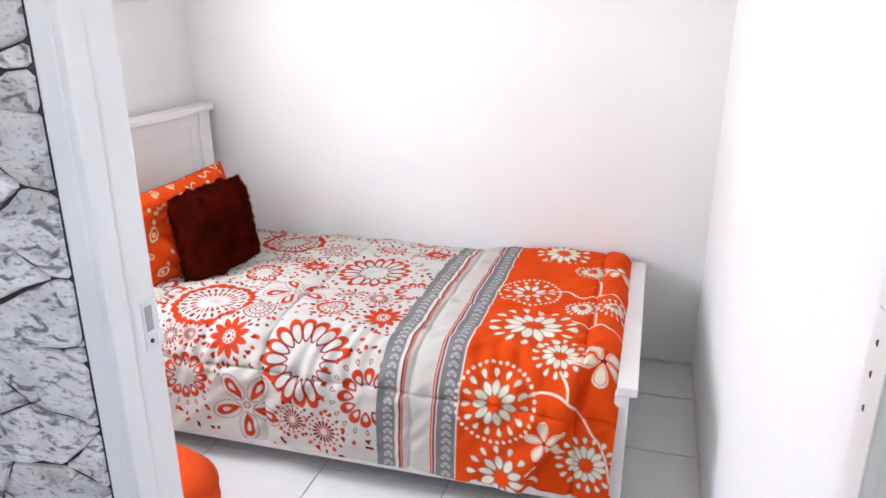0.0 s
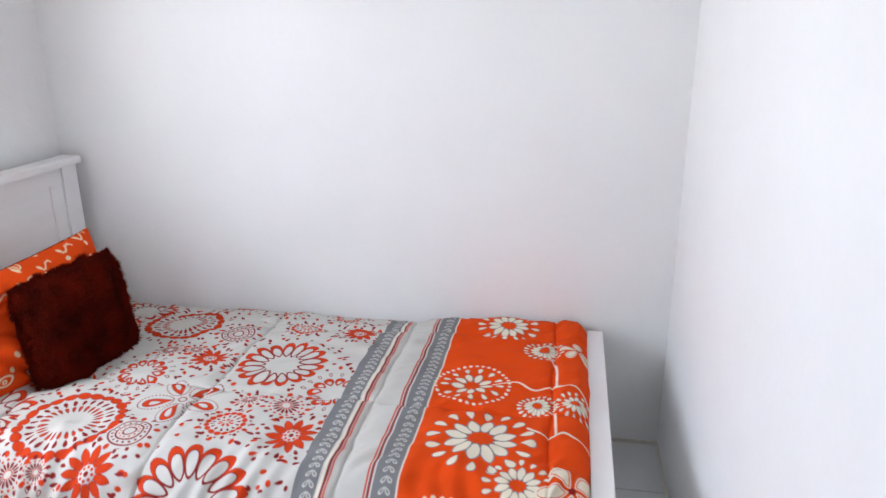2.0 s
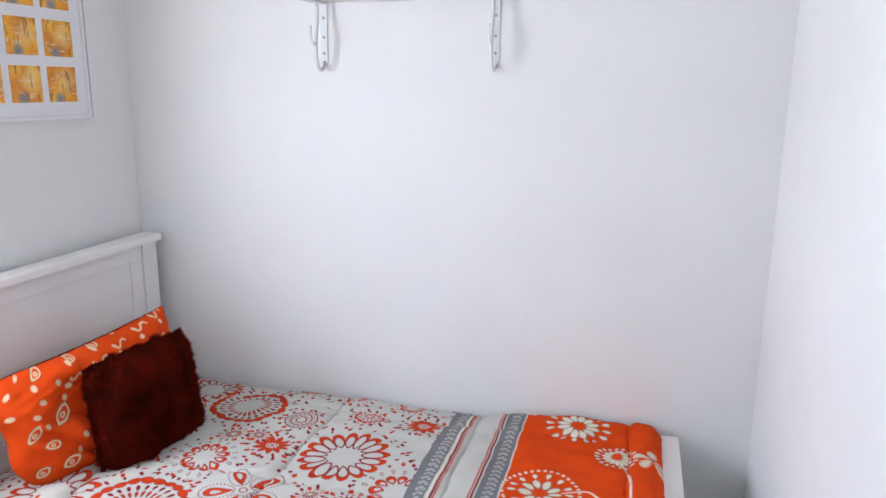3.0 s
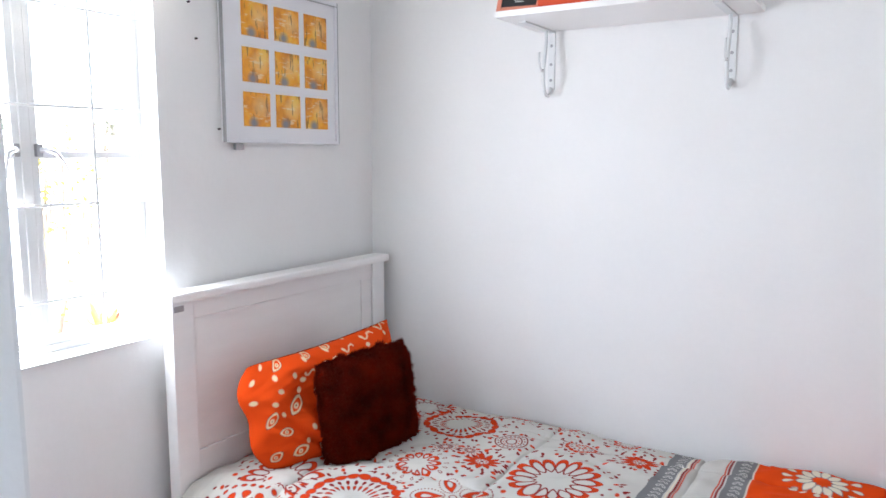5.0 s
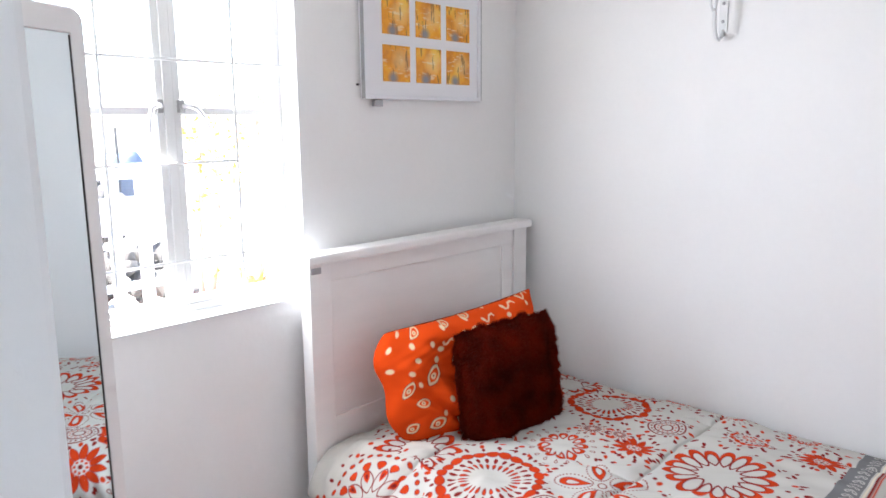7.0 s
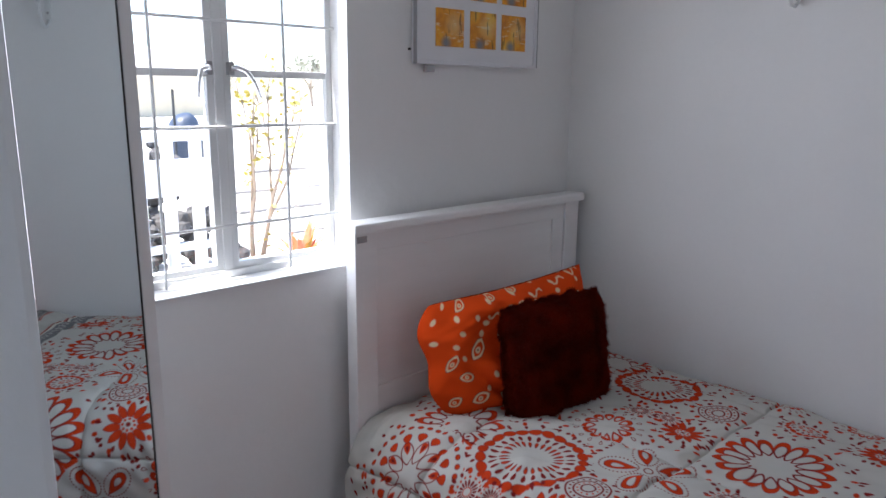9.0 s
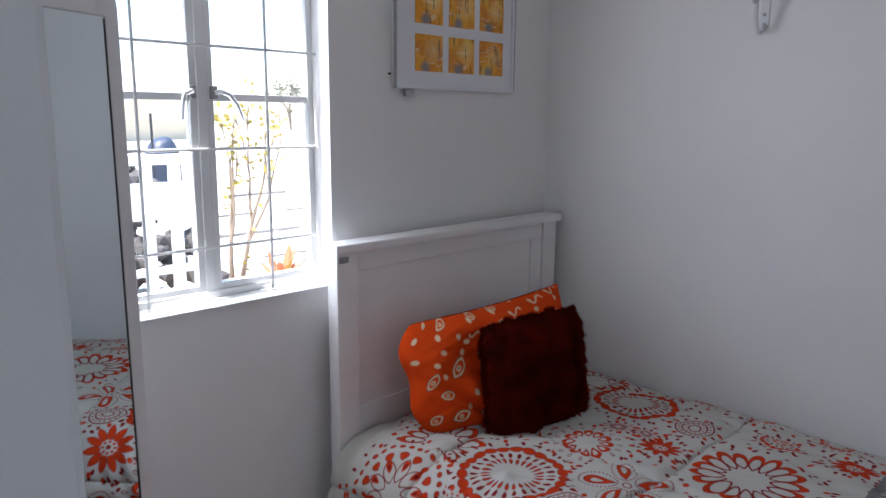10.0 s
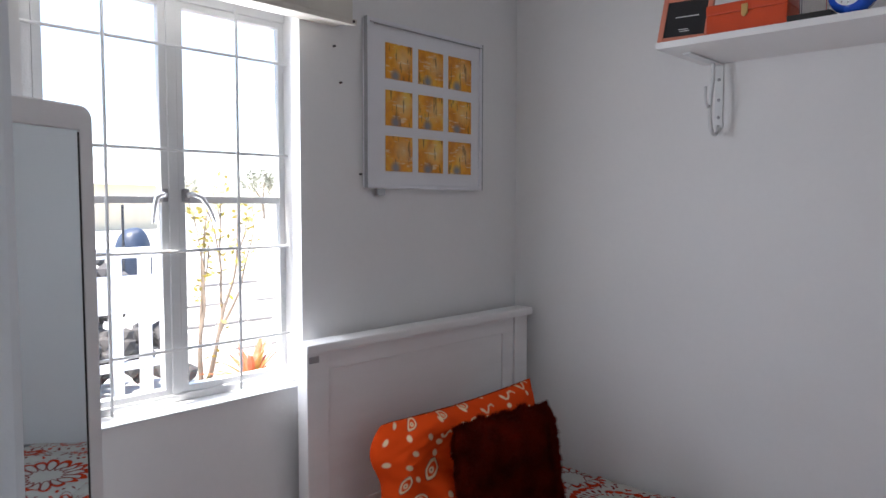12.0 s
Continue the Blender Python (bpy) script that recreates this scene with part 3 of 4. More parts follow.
def rosette(c, u, v, r, n=16):
    for a in spokes(n):
        c.petal(u, v, a, r * 0.26, r * 0.74, r * 0.10, DARK)
        c.dot(u + math.cos(a) * r * 0.9, v + math.sin(a) * r * 0.9, r * 0.085, RED)
    c.ring(u, v, r * 0.26, r * 0.06, RED)


def swirl(c, u, v, r):
    for k in (0.95, 0.62, 0.30):
        c.ring(u, v, r * k, r * 0.085, DARK)
    for a in spokes(18):
        c.dot(u + math.cos(a) * r * 0.78, v + math.sin(a) * r * 0.78, r * 0.06, DARK)
    for a in spokes(12):
        c.dot(u + math.cos(a) * r * 0.46, v + math.sin(a) * r * 0.46, r * 0.05, RED)


def pale_wheel(c, u, v, r, n=12, rows=2, dotted=False):
    for a in spokes(int(n * 1.3), 0.05):
        if rows > 1:
            c.petal(u, v, a, r * 0.72, r * 1.02, r * 0.110, GREY)
            c.petal(u, v, a, r * 0.74, r * 1.0, r * 0.092, PALE)
    for a in spokes(n - 1, 0.15):
        c.leaf(u, v, a, r * 0.22, r * 0.68, r * 0.135, GREY, 0.65)
        c.leaf(u, v, a, r * 0.25, r * 0.66, r * 0.108, PALE, 0.65)
    if dotted:
        for a in spokes(36):
            c.dot(u + math.cos(a) * r * 1.18, v + math.sin(a) * r * 1.18, r * 0.058, PALE)


def pale_blossom(c, u, v, r, start=0.4):
    for a in spokes(5, start):
        c.petal(u, v, a, r * 0.10, r, r * 0.33, PALE)
        c.petal(u, v, a, r * 0.16, r * 0.92, r * 0.27, ORANGE)
        c.petal(u, v, a, r * 0.20, r * 0.90, r * 0.23, PALE)
    c.dot(u, v, r * 0.10, DARK)


def lift(u, v):
    """The quilted relief: puffs between stitched lines, and soft creases."""
    puff = 0.012 * (1 - np.exp(-((((u - 0.385) / 0.47 + 0.5) % 1 - 0.5) * 0.47 / 0.017) ** 2)) * (1 - np.exp(-((((v - 0.62) / 0.47 + 0.5) % 1 - 0.5) * 0.47 / 0.017) ** 2))
    soft = 0.006 * np.sin(u * 9.1 + 1.3 * np.sin(v * 7.3)) * np.sin(v * 8.3 + 0.7) + 0.0042 * np.sin(u * 31 + 4 * np.sin(v * 11)) * np.sin(v * 17 + u * 5)
    crease = 0.0042 * np.exp(-((v - 1.0) / 0.14) ** 2) * np.sin(u * 118 + 3 * np.sin(v * 14 + u * 5)) * np.sin(u * 6.3 + 1) ** 2
    crease = crease + 0.0028 * np.sin(u * 47 + v * 61 + 2 * np.sin(u * 13)) * np.sin(v * 23 + 3 * np.sin(u * 9)) ** 2
    du, dv = (((u - 0.385) / 0.47 + 0.5) % 1 - 0.5) * 0.47, (((v - 0.62) / 0.47 + 0.5) % 1 - 0.5) * 0.47
    stitch = -0.006 * np.exp(-((du + 0.004 * np.sin(v * 19)) / 0.004) ** 2) - 0.006 * np.exp(-((dv + 0.004 * np.sin(u * 17)) / 0.004) ** 2)
    near = np.exp(-(np.minimum(np.abs(du), np.abs(dv)) / 0.06) ** 2)
    gather = 0.0034 * near * np.sin(u * 88 + v * 71 + 2.5 * np.sin(v * 15)) * np.sin(u * 21 - v * 17)
    # the slack that folds over at the foot's front corner
    side = (u - 1.80) * 0.93 + (v - 1.00) * 0.36 + 0.012 * np.sin(v * 21)
    slack = 0.034 / (1 + np.exp(np.clip(side / 0.0030, -40, 40))) * np.exp(-np.clip(-side, 0, None) / 0.09) * np.clip((v - 0.86) / 0.12, 0, 1)
    slack = slack - 0.008 * np.exp(-((side - 0.014) / 0.012) ** 2) * np.clip((v - 0.86) / 0.12, 0, 1)
    ripple = 0.004 * np.exp(-((u - 1.62) / 0.17) ** 2) * np.sin((u * 0.8 + v * 0.55) * 62 + 2 * np.sin(v * 11)) * np.clip((v - 0.4) / 0.4, 0, 1)
    return puff * 0.62 + soft + crease + stitch + gather + slack + ripple


def cloth_mesh(name, cloth, place, mat, parent):
    """A mesh over the cloth's points; place maps arrays u, v to x, y, z."""
    u, v = np.meshgrid(cloth.us, cloth.vs)
    nv, nu = u.shape
    co = np.stack(place(u, v), -1).reshape(-1, 3).astype(np.float32)
    k = np.arange(nu * nv).reshape(nv, nu)
    quads = np.stack((k[:-1, :-1], k[1:, :-1], k[1:, 1:], k[:-1, 1:]), -1).reshape(-1, 4).astype(np.int32)
    me = bpy.data.meshes.new(name)
    me.vertices.add(len(co))
    me.vertices.foreach_set("co", co.ravel())
    me.loops.add(quads.size)
    me.loops.foreach_set("vertex_index", quads.ravel())
    me.polygons.add(len(quads))
    me.polygons.foreach_set("loop_start", np.arange(0, quads.size, 4, dtype=np.int32))
    me.polygons.foreach_set("use_smooth", np.ones(len(quads), dtype=bool))
    at = me.color_attributes.new("print", "FLOAT_COLOR", "POINT")
    at.data.foreach_set("color", np.concatenate((cloth.col.reshape(-1, 3), np.ones((nu * nv, 1))), 1).astype(np.float32).ravel())
    me.materials.append(mat)
    me.update()
    me.validate()
    ob = new(name, me)
    ob.parent = parent
    return ob


duvet = thing("comforter", "quilted cream and orange floral comforter spread over the bed", "comforter")
print_ = Cloth(0.0905, 1.902, 0.0, 1.372, 0.0023, CREAM)
rng = random.Random(4)
B1, B2, B3, B4 = 1.229, 1.286, 1.412, 1.470
for k in range(420):
    u, v = rng.uniform(0.1, B1), rng.uniform(0, 1.33)
    if rng.random() < 0.35:
        print_.dot(u, v, rng.uniform(0.004, 0.0062), DARK if rng.random() < 0.75 else RED, 1.2, rng.uniform(0, 3))
    else:
        a = rng.uniform(0, 6.28)
        print_.petal(u, v, a, 0, rng.uniform(0.018, 0.026), 0.0068, DARK if rng.random() < 0.7 else RED)


def cleared(draw, u, v, r, *more):
    """Clears the ground, draws the motif and strews small drops round it."""
    print_.dot(u, v, r * 1.12, CREAM)
    n = int(9 + r * 110)
    for k, a in enumerate(spokes(n, u * 9)):
        e = r * (1.20 if k % 2 else 1.27)
        print_.dot(u + math.cos(a) * e, v + math.sin(a) * e, 0.0048 if k % 3 else 0.0062, DARK if k % 3 else RED, 1.35, a)
    draw(print_, u, v, r, *more)


for u, v, r in ((0.70, 0.02, 0.07), (0.88, 0.05, 0.05), (0.15, 1.26, 0.06), (0.17, 0.72, 0.07), (0.22, 0.56, 0.07), (1.08, 0.05, 0.06)):
    cleared(drop_wheel, u, v, r)
for u, v, r in ((0.345, 0.855, 0.120), (1.0, 0.460, 0.134), (0.99, 1.038, 0.144), (0.35, 0.12, 0.11)):
    cleared(big_flower, u, v, r)
for u, v, r in ((0.566, 0.235, 0.128), (0.587, 0.850, 0.136)):
    cleared(ring_wheel, u, v, r)
for u, v, r in ((1.166, 0.205, 0.064), (0.768, 0.456, 0.062), (1.168, 0.817, 0.070), (0.727, 1.000, 0.072)):
    cleared(star, u, v, r)
for u, v, r in ((0.625, 0.586, 0.092), (0.592, 1.138, 0.100), (1.205, 0.600, 0.100), (1.20, 1.123, 0.118)):
    cleared(drop_wheel, u, v, r)
cleared(dotted_wheel, 0.338, 1.055, 0.142)
cleared(loop_flower, 0.818, 0.706, 0.112)
cleared(loop_flower, 0.801, 1.213, 0.116)
cleared(loop_flower, 0.34, 1.30, 0.07)
for u, v, r in ((0.988, 0.800, 0.054), (0.977, 0.193, 0.052)):
    cleared(ring_rosette, u, v, r)
for u, v, r in ((0.996, 0.678, 0.032), (1.105, 0.690, 0.048), (0.525, 1.020, 0.040), (0.595, 1.008, 0.028), (0.963, 1.226, 0.048), (1.063, 1.252, 0.052), (0.63, 0.44, 0.036), (0.705, 0.42, 0.026)):
    cleared(rosette, u, v, r)
for u, v, r in ((0.780, 0.286, 0.054), (0.772, 0.877, 0.052)):
    cleared(swirl, u, v, r)
# grey borders, white band, orange end
i = np.searchsorted(print_.us, (B1, B2, B3, B4))
print_.col[:, i[0]:i[1]] = GREY
print_.col[:, i[1]:i[2]] = CREAM
print_.col[:, i[2]:i[3]] = GREY
print_.col[:, i[3]:] = ORANGE
for x, w, colour in ((B2 + 0.006, 0.005, PALE), (B2 + 0.014, 0.006, DARK), (B2 + 0.021, 0.004, RED), (B3 - 0.008, 0.006, DARK), (B3 - 0.016, 0.004, RED), (B4, 0.004, PALE)):
    print_.line([(x, 0), (x, 1.372)], w, colour)
for base, side in ((B1 + 0.036, -1), (B3 + 0.030, 1)):
    for k in range(54):
        v = 0.008 + k * 0.025
        for lean in (0.6, -0.6):
            print_.petal(base, v, 1.57 + lean * side, 0.001, 0.021, 0.0062, CREAM)
            print_.petal(base, v, 1.57 + lean * side, 0.006, 0.017, 0.003, GREY)
vines = [[(1.63, 0.48), (1.69, 0.46), (1.74, 0.49), (1.80, 0.475), (1.87, 0.50), (1.90, 0.55)], [(1.74, 0.70), (1.79, 0.73), (1.84, 0.72), (1.90, 0.75)], [(1.77, 0.27), (1.80, 0.36), (1.805, 0.48)],
         [(1.805, 0.62), (1.81, 0.73)], [(1.64, 1.06), (1.70, 1.035), (1.765, 1.05), (1.83, 1.11), (1.88, 1.18), (1.90, 1.26)], [(1.74, 0.98), (1.765, 1.02), (1.77, 1.05)]]
for path in vines:
    soft = []
    for k in range(len(path) - 1):
        p0, p1, p2, p3 = (np.array(path[min(max(k + d, 0), len(path) - 1)]) for d in (-1, 0, 1, 2))
        for t in np.linspace(0, 1, 9)[:-1]:
            soft.append(tuple(0.5 * (2 * p1 + (p2 - p0) * t + (2 * p0 - 5 * p1 + 4 * p2 - p3) * t * t + (3 * p1 - p0 - 3 * p2 + p3) * t ** 3)))
    print_.line(soft + [path[-1]], 0.0065, PALE)
for u, v, r, n in ((1.638, 0.09, 0.10, 13), (1.762, 0.250, 0.064, 15), (1.757, 0.580, 0.054, 16), (1.855, 0.573, 0.054, 13), (1.732, 0.920, 0.080, 13), (1.835, 1.217, 0.084, 14), (1.63, 0.765, 0.134, 13), (1.605, 1.298, 0.10, 11)):
    pale_wheel(print_, u, v, r, n)
pale_wheel(print_, 1.572, 0.487, 0.088, 10, 2, True)
pale_wheel(print_, 1.572, 1.080, 0.094, 12, 2, True)
pale_blossom(print_, 1.850, 0.926, 0.084)
pale_blossom(print_, 1.862, 0.256, 0.056, 0.9)
pale_blossom(print_, 1.721, 1.158, 0.056, 2.0)


def drape(u, v):
    """Over the mattress, round its edge and down its side, with the hem turned in."""
    r, flat = 0.16, 0.88
    a = np.clip((v - flat) / r, 0, math.pi / 2)
    down = np.clip(v - flat - r * math.pi / 2, 0, None)
    curl = np.clip(down - 0.200, 0, None)
    y = -0.02 - np.minimum(v, flat) - r * np.sin(a) - 0.02 * down + curl * 1.2
    z = 0.452 - r * (1 - np.cos(a)) - down + curl * 0.8
    h = lift(u, v)
    wave = 0.005 * np.sin(u * 13 + 1.0) * np.clip((v - 0.95) / 0.35, 0, 1) ** 1.5
    y, z = y - (h + wave) * np.sin(a), z + h * np.cos(a)
    z = z - 0.05 * np.clip((u - 1.855) / 0.047, 0, 1) ** 2 * np.cos(a) + 0.012 * np.exp(-((u - 1.83) / 0.05) ** 2) * np.cos(a)
    back = np.clip((0.30 - v) / 0.30, 0, 1) ** 1.4 * np.clip((1.55 - u) / 0.3, -0.25, 1)
    z = z - 0.028 * back - np.where(u > 1.5, 0.018, 0.035) * np.clip((0.05 - v) / 0.05, 0, 1) ** 2
    z = z - 0.038 * np.clip((0.36 - u) / 0.26, 0, 1) ** 1.4 * np.clip(v / 0.5, 0, 1)
    x = u + 0.006 * np.sin(v * 9) * np.clip((v - 0.9) / 0.3, 0, 1)
    return x, y, z


cloth_mesh("top_cover", print_, drape, PRINT, duvet)
hem = []
for k in range(91):
    u = np.float64(0.104 + 1.79 * k / 90)
    hem.append([float(c) for c in drape(u, np.float64(1.346))])
part("hem", tube(hem, 0.0045, 6), MATTRESS, duvet, "rolled cream hem", True)


# ---- pillow and cushion ----
def cushion_shape(s, t, w, h, d, front, blunt=0.0, ruffle=0.0, pinch=1.0, soft=0.0):
    """One side of a stuffed case, s and t from -1 to 1; blunt rounds the corners at its low-s end."""
    edge = np.clip((1 - np.abs(s) ** 3.2), 0, 1) ** 0.55 * np.clip((1 - np.abs(t) ** 3.2), 0, 1) ** 0.55
    pull = 1 - soft * np.abs(s) ** 5 - pinch * 0.07 * (1 - np.abs(s) ** 2) * np.abs(t) ** 3
    pull2 = 1 - soft * np.abs(t) ** 5 - pinch * 0.08 * (1 - np.abs(t) ** 2) * np.abs(s) ** 3
    wob = 0.008 * np.sin(s * 5 + t * 3) * edge + 0.005 * np.sin(s * 11 - t * 7) * edge + 0.0022 * np.sin(s * 29 + 5 * np.sin(t * 6)) * np.sin(t * 17 + s * 4) * edge
    low = np.clip(-s, 0, 1)
    pull2 = pull2 * (1 - blunt * low * np.abs(t) ** 5 * 1.3) + blunt * 0.04 * low * (1 - t * t)
    pull = pull * (1 - blunt * low ** 6 * 0.35)
    x, y = s * w / 2 * pull2 + np.sign(s) * np.abs(s) ** 9 * ruffle * np.sin(t * 19 + 2.5 * np.sin(t * 4.3)), t * h / 2 * pull + np.sign(t) * np.abs(t) ** 9 * ruffle * np.sin(s * 17 + 2.5 * np.sin(s * 3.7 + 1))
    return x, y, (d * edge + wob) * (1 if front else -0.6)


pillow = thing("pillow", "orange pillow with cream eye-shaped print, leaning on the headboard", "pillow", (0.265, -0.615, 0.50), 0)
pillow.matrix_basis = pose(0.268, -0.586, 0.594, 76, 0, 83) @ pose(0, 0, 0, 0, 0, 2.8)
PW, PH = 0.662, 0.355
case = Cloth(-PW / 2, PW / 2, -PH / 2, PH / 2 + 0.001, 0.0026, ORANGE)
rng = random.Random(11)


def eye(u, v, a, n):
    n, a = n * 1.04, a - 0.40
    u, v = u - math.cos(a) * n / 2, v - math.sin(a) * n / 2
    case.leaf(u, v, a, -0.002, n + 0.002, n * 0.29, DARK, 0.75)
    case.leaf(u, v, a, 0, n, n * 0.26, THREAD, 0.75)
    case.leaf(u, v, a, n * 0.15, n * 0.85, n * 0.182, ORANGE, 0.75)
    case.dot(u + math.cos(a) * n * 0.45, v + math.sin(a) * n * 0.45, n * 0.115, THREAD, 1.2, a)
    case.dot(u + math.cos(a) * n * 0.45, v + math.sin(a) * n * 0.45, n * 0.040, DARK)


def squiggle(u, v, k):
    case.dot(u - 0.024 * k, v + 0.002 * k, 0.0055 * k, THREAD, 1.5, -0.9)
    case.line([(u - 0.022 * k, v - 0.007 * k), (u - 0.012 * k, v - 0.008 * k), (u - 0.003 * k, v - 0.002 * k), (u + 0.006 * k, v + 0.008 * k), (u + 0.016 * k, v + 0.010 * k), (u + 0.026 * k, v + 0.011 * k)], 0.0050, THREAD)
    case.line([(u + 0.022 * k, v + 0.010 * k), (u + 0.028 * k, v + 0.001 * k)], 0.0045, THREAD)


EYES = [(-0.208, 0.160, 1.2, 0.046), (-0.094, 0.164, 1.0, 0.040), (0.005, 0.170, 0.8, 0.040), (-0.187, 0.001, 1.15, 0.066), (-0.085, 0.036, 1.05, 0.062), (-0.242, -0.064, 0.3, 0.044), (-0.211, -0.132, 0.55, 0.060), (-0.092, -0.042, 3.0, 0.042), (-0.023, -0.122, 1.1, 0.056), (-0.129, -0.160, 2.2, 0.050), (-0.285, -0.02, 1.3, 0.050), (-0.29, -0.13, 0.9, 0.046)]
SQUIGGLES = [(-0.023, 0.118, 1.0), (0.074, 0.137, 1.0), (0.178, 0.156, 1.0), (0.270, 0.168, 1.0), (-0.114, 0.108, 0.6), (0.236, 0.098, 0.7)]
DOTS = [(-0.228, 0.113), (-0.166, 0.100), (-0.224, 0.059), (-0.159, 0.046), (-0.114, 0.152), (-0.010, 0.160), (0.095, 0.180), (-0.049, 0.071), (-0.033, -0.053), (-0.113, -0.086), (-0.176, -0.103), (-0.300, 0.120), (0.152, 0.120), (0.258, 0.140), (0.051, 0.100), (-0.31, 0.05), (-0.262, 0.03), (-0.245, -0.005), (-0.16, -0.065), (-0.07, -0.1), (-0.05, -0.015), (-0.14, 0.075), (-0.27, 0.165)]
for u, v, a, n in EYES:
    eye(u, v + 0.03 * min(max((0.16 - v) / 0.10, 0), 1), a, n)
for u, v, k in SQUIGGLES:
    squiggle(u, v, k)
for u, v in DOTS:
    case.dot(u, v + 0.022 * min(max((0.16 - v) / 0.10, 0), 1), 0.0072, THREAD, 1.3, rng.uniform(0, 3))
for k in range(60):
    u, v = rng.uniform(0.0, PW / 2 - 0.02), rng.uniform(-PH / 2 + 0.02, 0.09)
    (eye(u, v, rng.uniform(0.4, 1.6), 0.05) if k % 6 == 0 else squiggle(u, v, 0.9) if k % 6 == 1 else case.dot(u, v, 0.0068, THREAD, 1.3, 1.0)) if k < 26 else None


def pillow_shape(s, t, front):
    """The pillow's bulge, its lower free corner tucked in with a slanting fold."""
    x, y, z = cushion_shape(s, t, PW, PH, 0.095, front, 0.13)
    low, foot = np.clip(-s, 0, 1), np.clip(-t, 0, 1)
    x = x + 0.040 * low ** 2 * foot ** 1.6 + 0.008 * np.sin(t * 7 + 1) * low ** 3
    edge = np.clip((1 - np.abs(s) ** 3.2), 0, 1) ** 0.55 * np.clip((1 - np.abs(t) ** 3.2), 0, 1) ** 0.55
    d = (s + 0.52) * 0.62 + (t + 0.30) * 0.36
    fold = (0.038 / (1 + np.exp(-np.clip(d / 0.016, -40, 40))) * np.exp(-np.clip(d, 0, None) / 0.30) - 0.022 * np.exp(-((d + 0.03) / 0.04) ** 2)) * np.clip(foot * 2.2, 0, 1)
    lump = 0.010 * np.sin(s * 6.5 + 0.6) * np.sin(t * 4.2 + 0.8) + 0.004 * np.sin(s * 19 + t * 12) * np.sin(t * 9 - s * 5)
    return x, y, z + (fold + lump) * edge * (1 if front else -0.4)


for side in (True, False):
    cloth_mesh("case_front" if side else "case_back", case, (lambda u, v, f=side: pillow_shape(u / PW * 2, v / PH * 2, f)), PRINT, pillow)

fur = thing("fur_cushion", "dark red long-pile cushion propped against the orange pillow", "cushion")
fur.matrix_basis = pose(0.408, -0.568, 0.584, 83.5, 0, 77) @ pose(0, 0, 0, 0, 0, 2.5)
CW, CH = 0.352, 0.346
bm = bmesh.new()
N = 34
for f in (True, False):
    grid = [[bm.verts.new([float(c) for c in cushion_shape(np.float64(-1 + 2 * i / N), np.float64(-1 + 2 * j / N), CW, CH, 0.085, f, 0, 0.0035, 0.15, 0.075)]) for i in range(N + 1)] for j in range(N + 1)]
    for j in range(N):
        for i in range(N):
            q = (grid[j][i], grid[j][i + 1], grid[j + 1][i + 1], grid[j + 1][i])
            bm.faces.new(q if f else q[::-1])
bmesh.ops.remove_doubles(bm, verts=bm.verts, dist=0.0005)
part("body", bm, FUR, fur, smooth=True)
rng = random.Random(5)
vs, fs = [], []
for k in range(42000):
    s, t = (rng.uniform(-1, 1), rng.uniform(-1, 1)) if k % 3 else rng.choice(((rng.uniform(-1, 1), rng.choice((-0.99, 0.99))), (rng.choice((-0.99, 0.99)), rng.uniform(-1, 1))))
    base = Vector([float(c) for c in cushion_shape(np.float64(s), np.float64(t), CW, CH, 0.085, True, 0, 0.0035, 0.15, 0.075)])
    clump = 0.5 + 0.5 * math.sin(s * 17 + 2 * math.sin(t * 9)) * math.sin(t * 19 + s * 4)
    out = Vector((s ** 5 * 0.8 + rng.gauss(0, 0.3), t ** 5 * 0.8 + rng.gauss(0, 0.3), 0.55 * (1 - max(abs(s), abs(t)) ** 6) + 0.1)).normalized()
    tip = base + out * rng.uniform(0.006, 0.015) * (0.5 + 0.7 * clump) * (1 + 0.7 * max(abs(s), abs(t)) ** 8) + Vector((0, -0.003, 0))
    w = Vector((rng.gauss(0, 1), rng.gauss(0, 1), rng.gauss(0, 1))).normalized() * 0.0013
    m = len(vs)
    vs += [base - w, base + w, tip]
    fs.append((m, m + 1, m + 2))
me = bpy.data.meshes.new("pile_fabric")
me.from_pydata(vs, [], fs)
me.materials.append(FUR)
pile = new("pile_fabric", me)
pile.parent = fur
tagged(pile, "soft dark red pile", kind="stuff")

# ---- pouf ----
pouf = thing("pouf", "round bright orange fabric pouf on the tiled floor", "pouf", (0.70, -1.455, 0))
part("body", lathe([(0.09, 0.0), (0.165, 0.010), (0.195, 0.05), (0.205, 0.11), (0.198, 0.165), (0.165, 0.205), (0.10, 0.221), (0.02, 0.225)], 40), ORANGE_CLOTH, pouf, smooth=True)
part("piping", turned(lathe([(0.198, 0.0), (0.205, 0.004), (0.198, 0.008)], 40), pose(0, 0, 0.156)), ORANGE_CLOTH, pouf, smooth=True)

# ---- mirror ----
MW, MH = 0.40, 1.506
mirror = thing("standing_mirror", "tall white framed mirror standing in front of the window", "mirror", (0.385, -1.665, 0))
mirror.matrix_basis = pose(0.3825, -1.660, 0, 0.22, 0, -65.8)


def rounded(x0, x1, z0, z1, r, y, bm, seg=6):
    out = []
    for cx, cz, a0 in ((x1 - r, z1 - r, 0), (x0 + r, z1 - r, 90), (x0 + r, z0 + r, 180), (x1 - r, z0 + r, 270)):
        for k in range(seg + 1):
            a = radians(a0 + 90 * k / seg)
            out.append(bm.verts.new((cx + r * math.cos(a), y, cz + r * math.sin(a))))
    return out


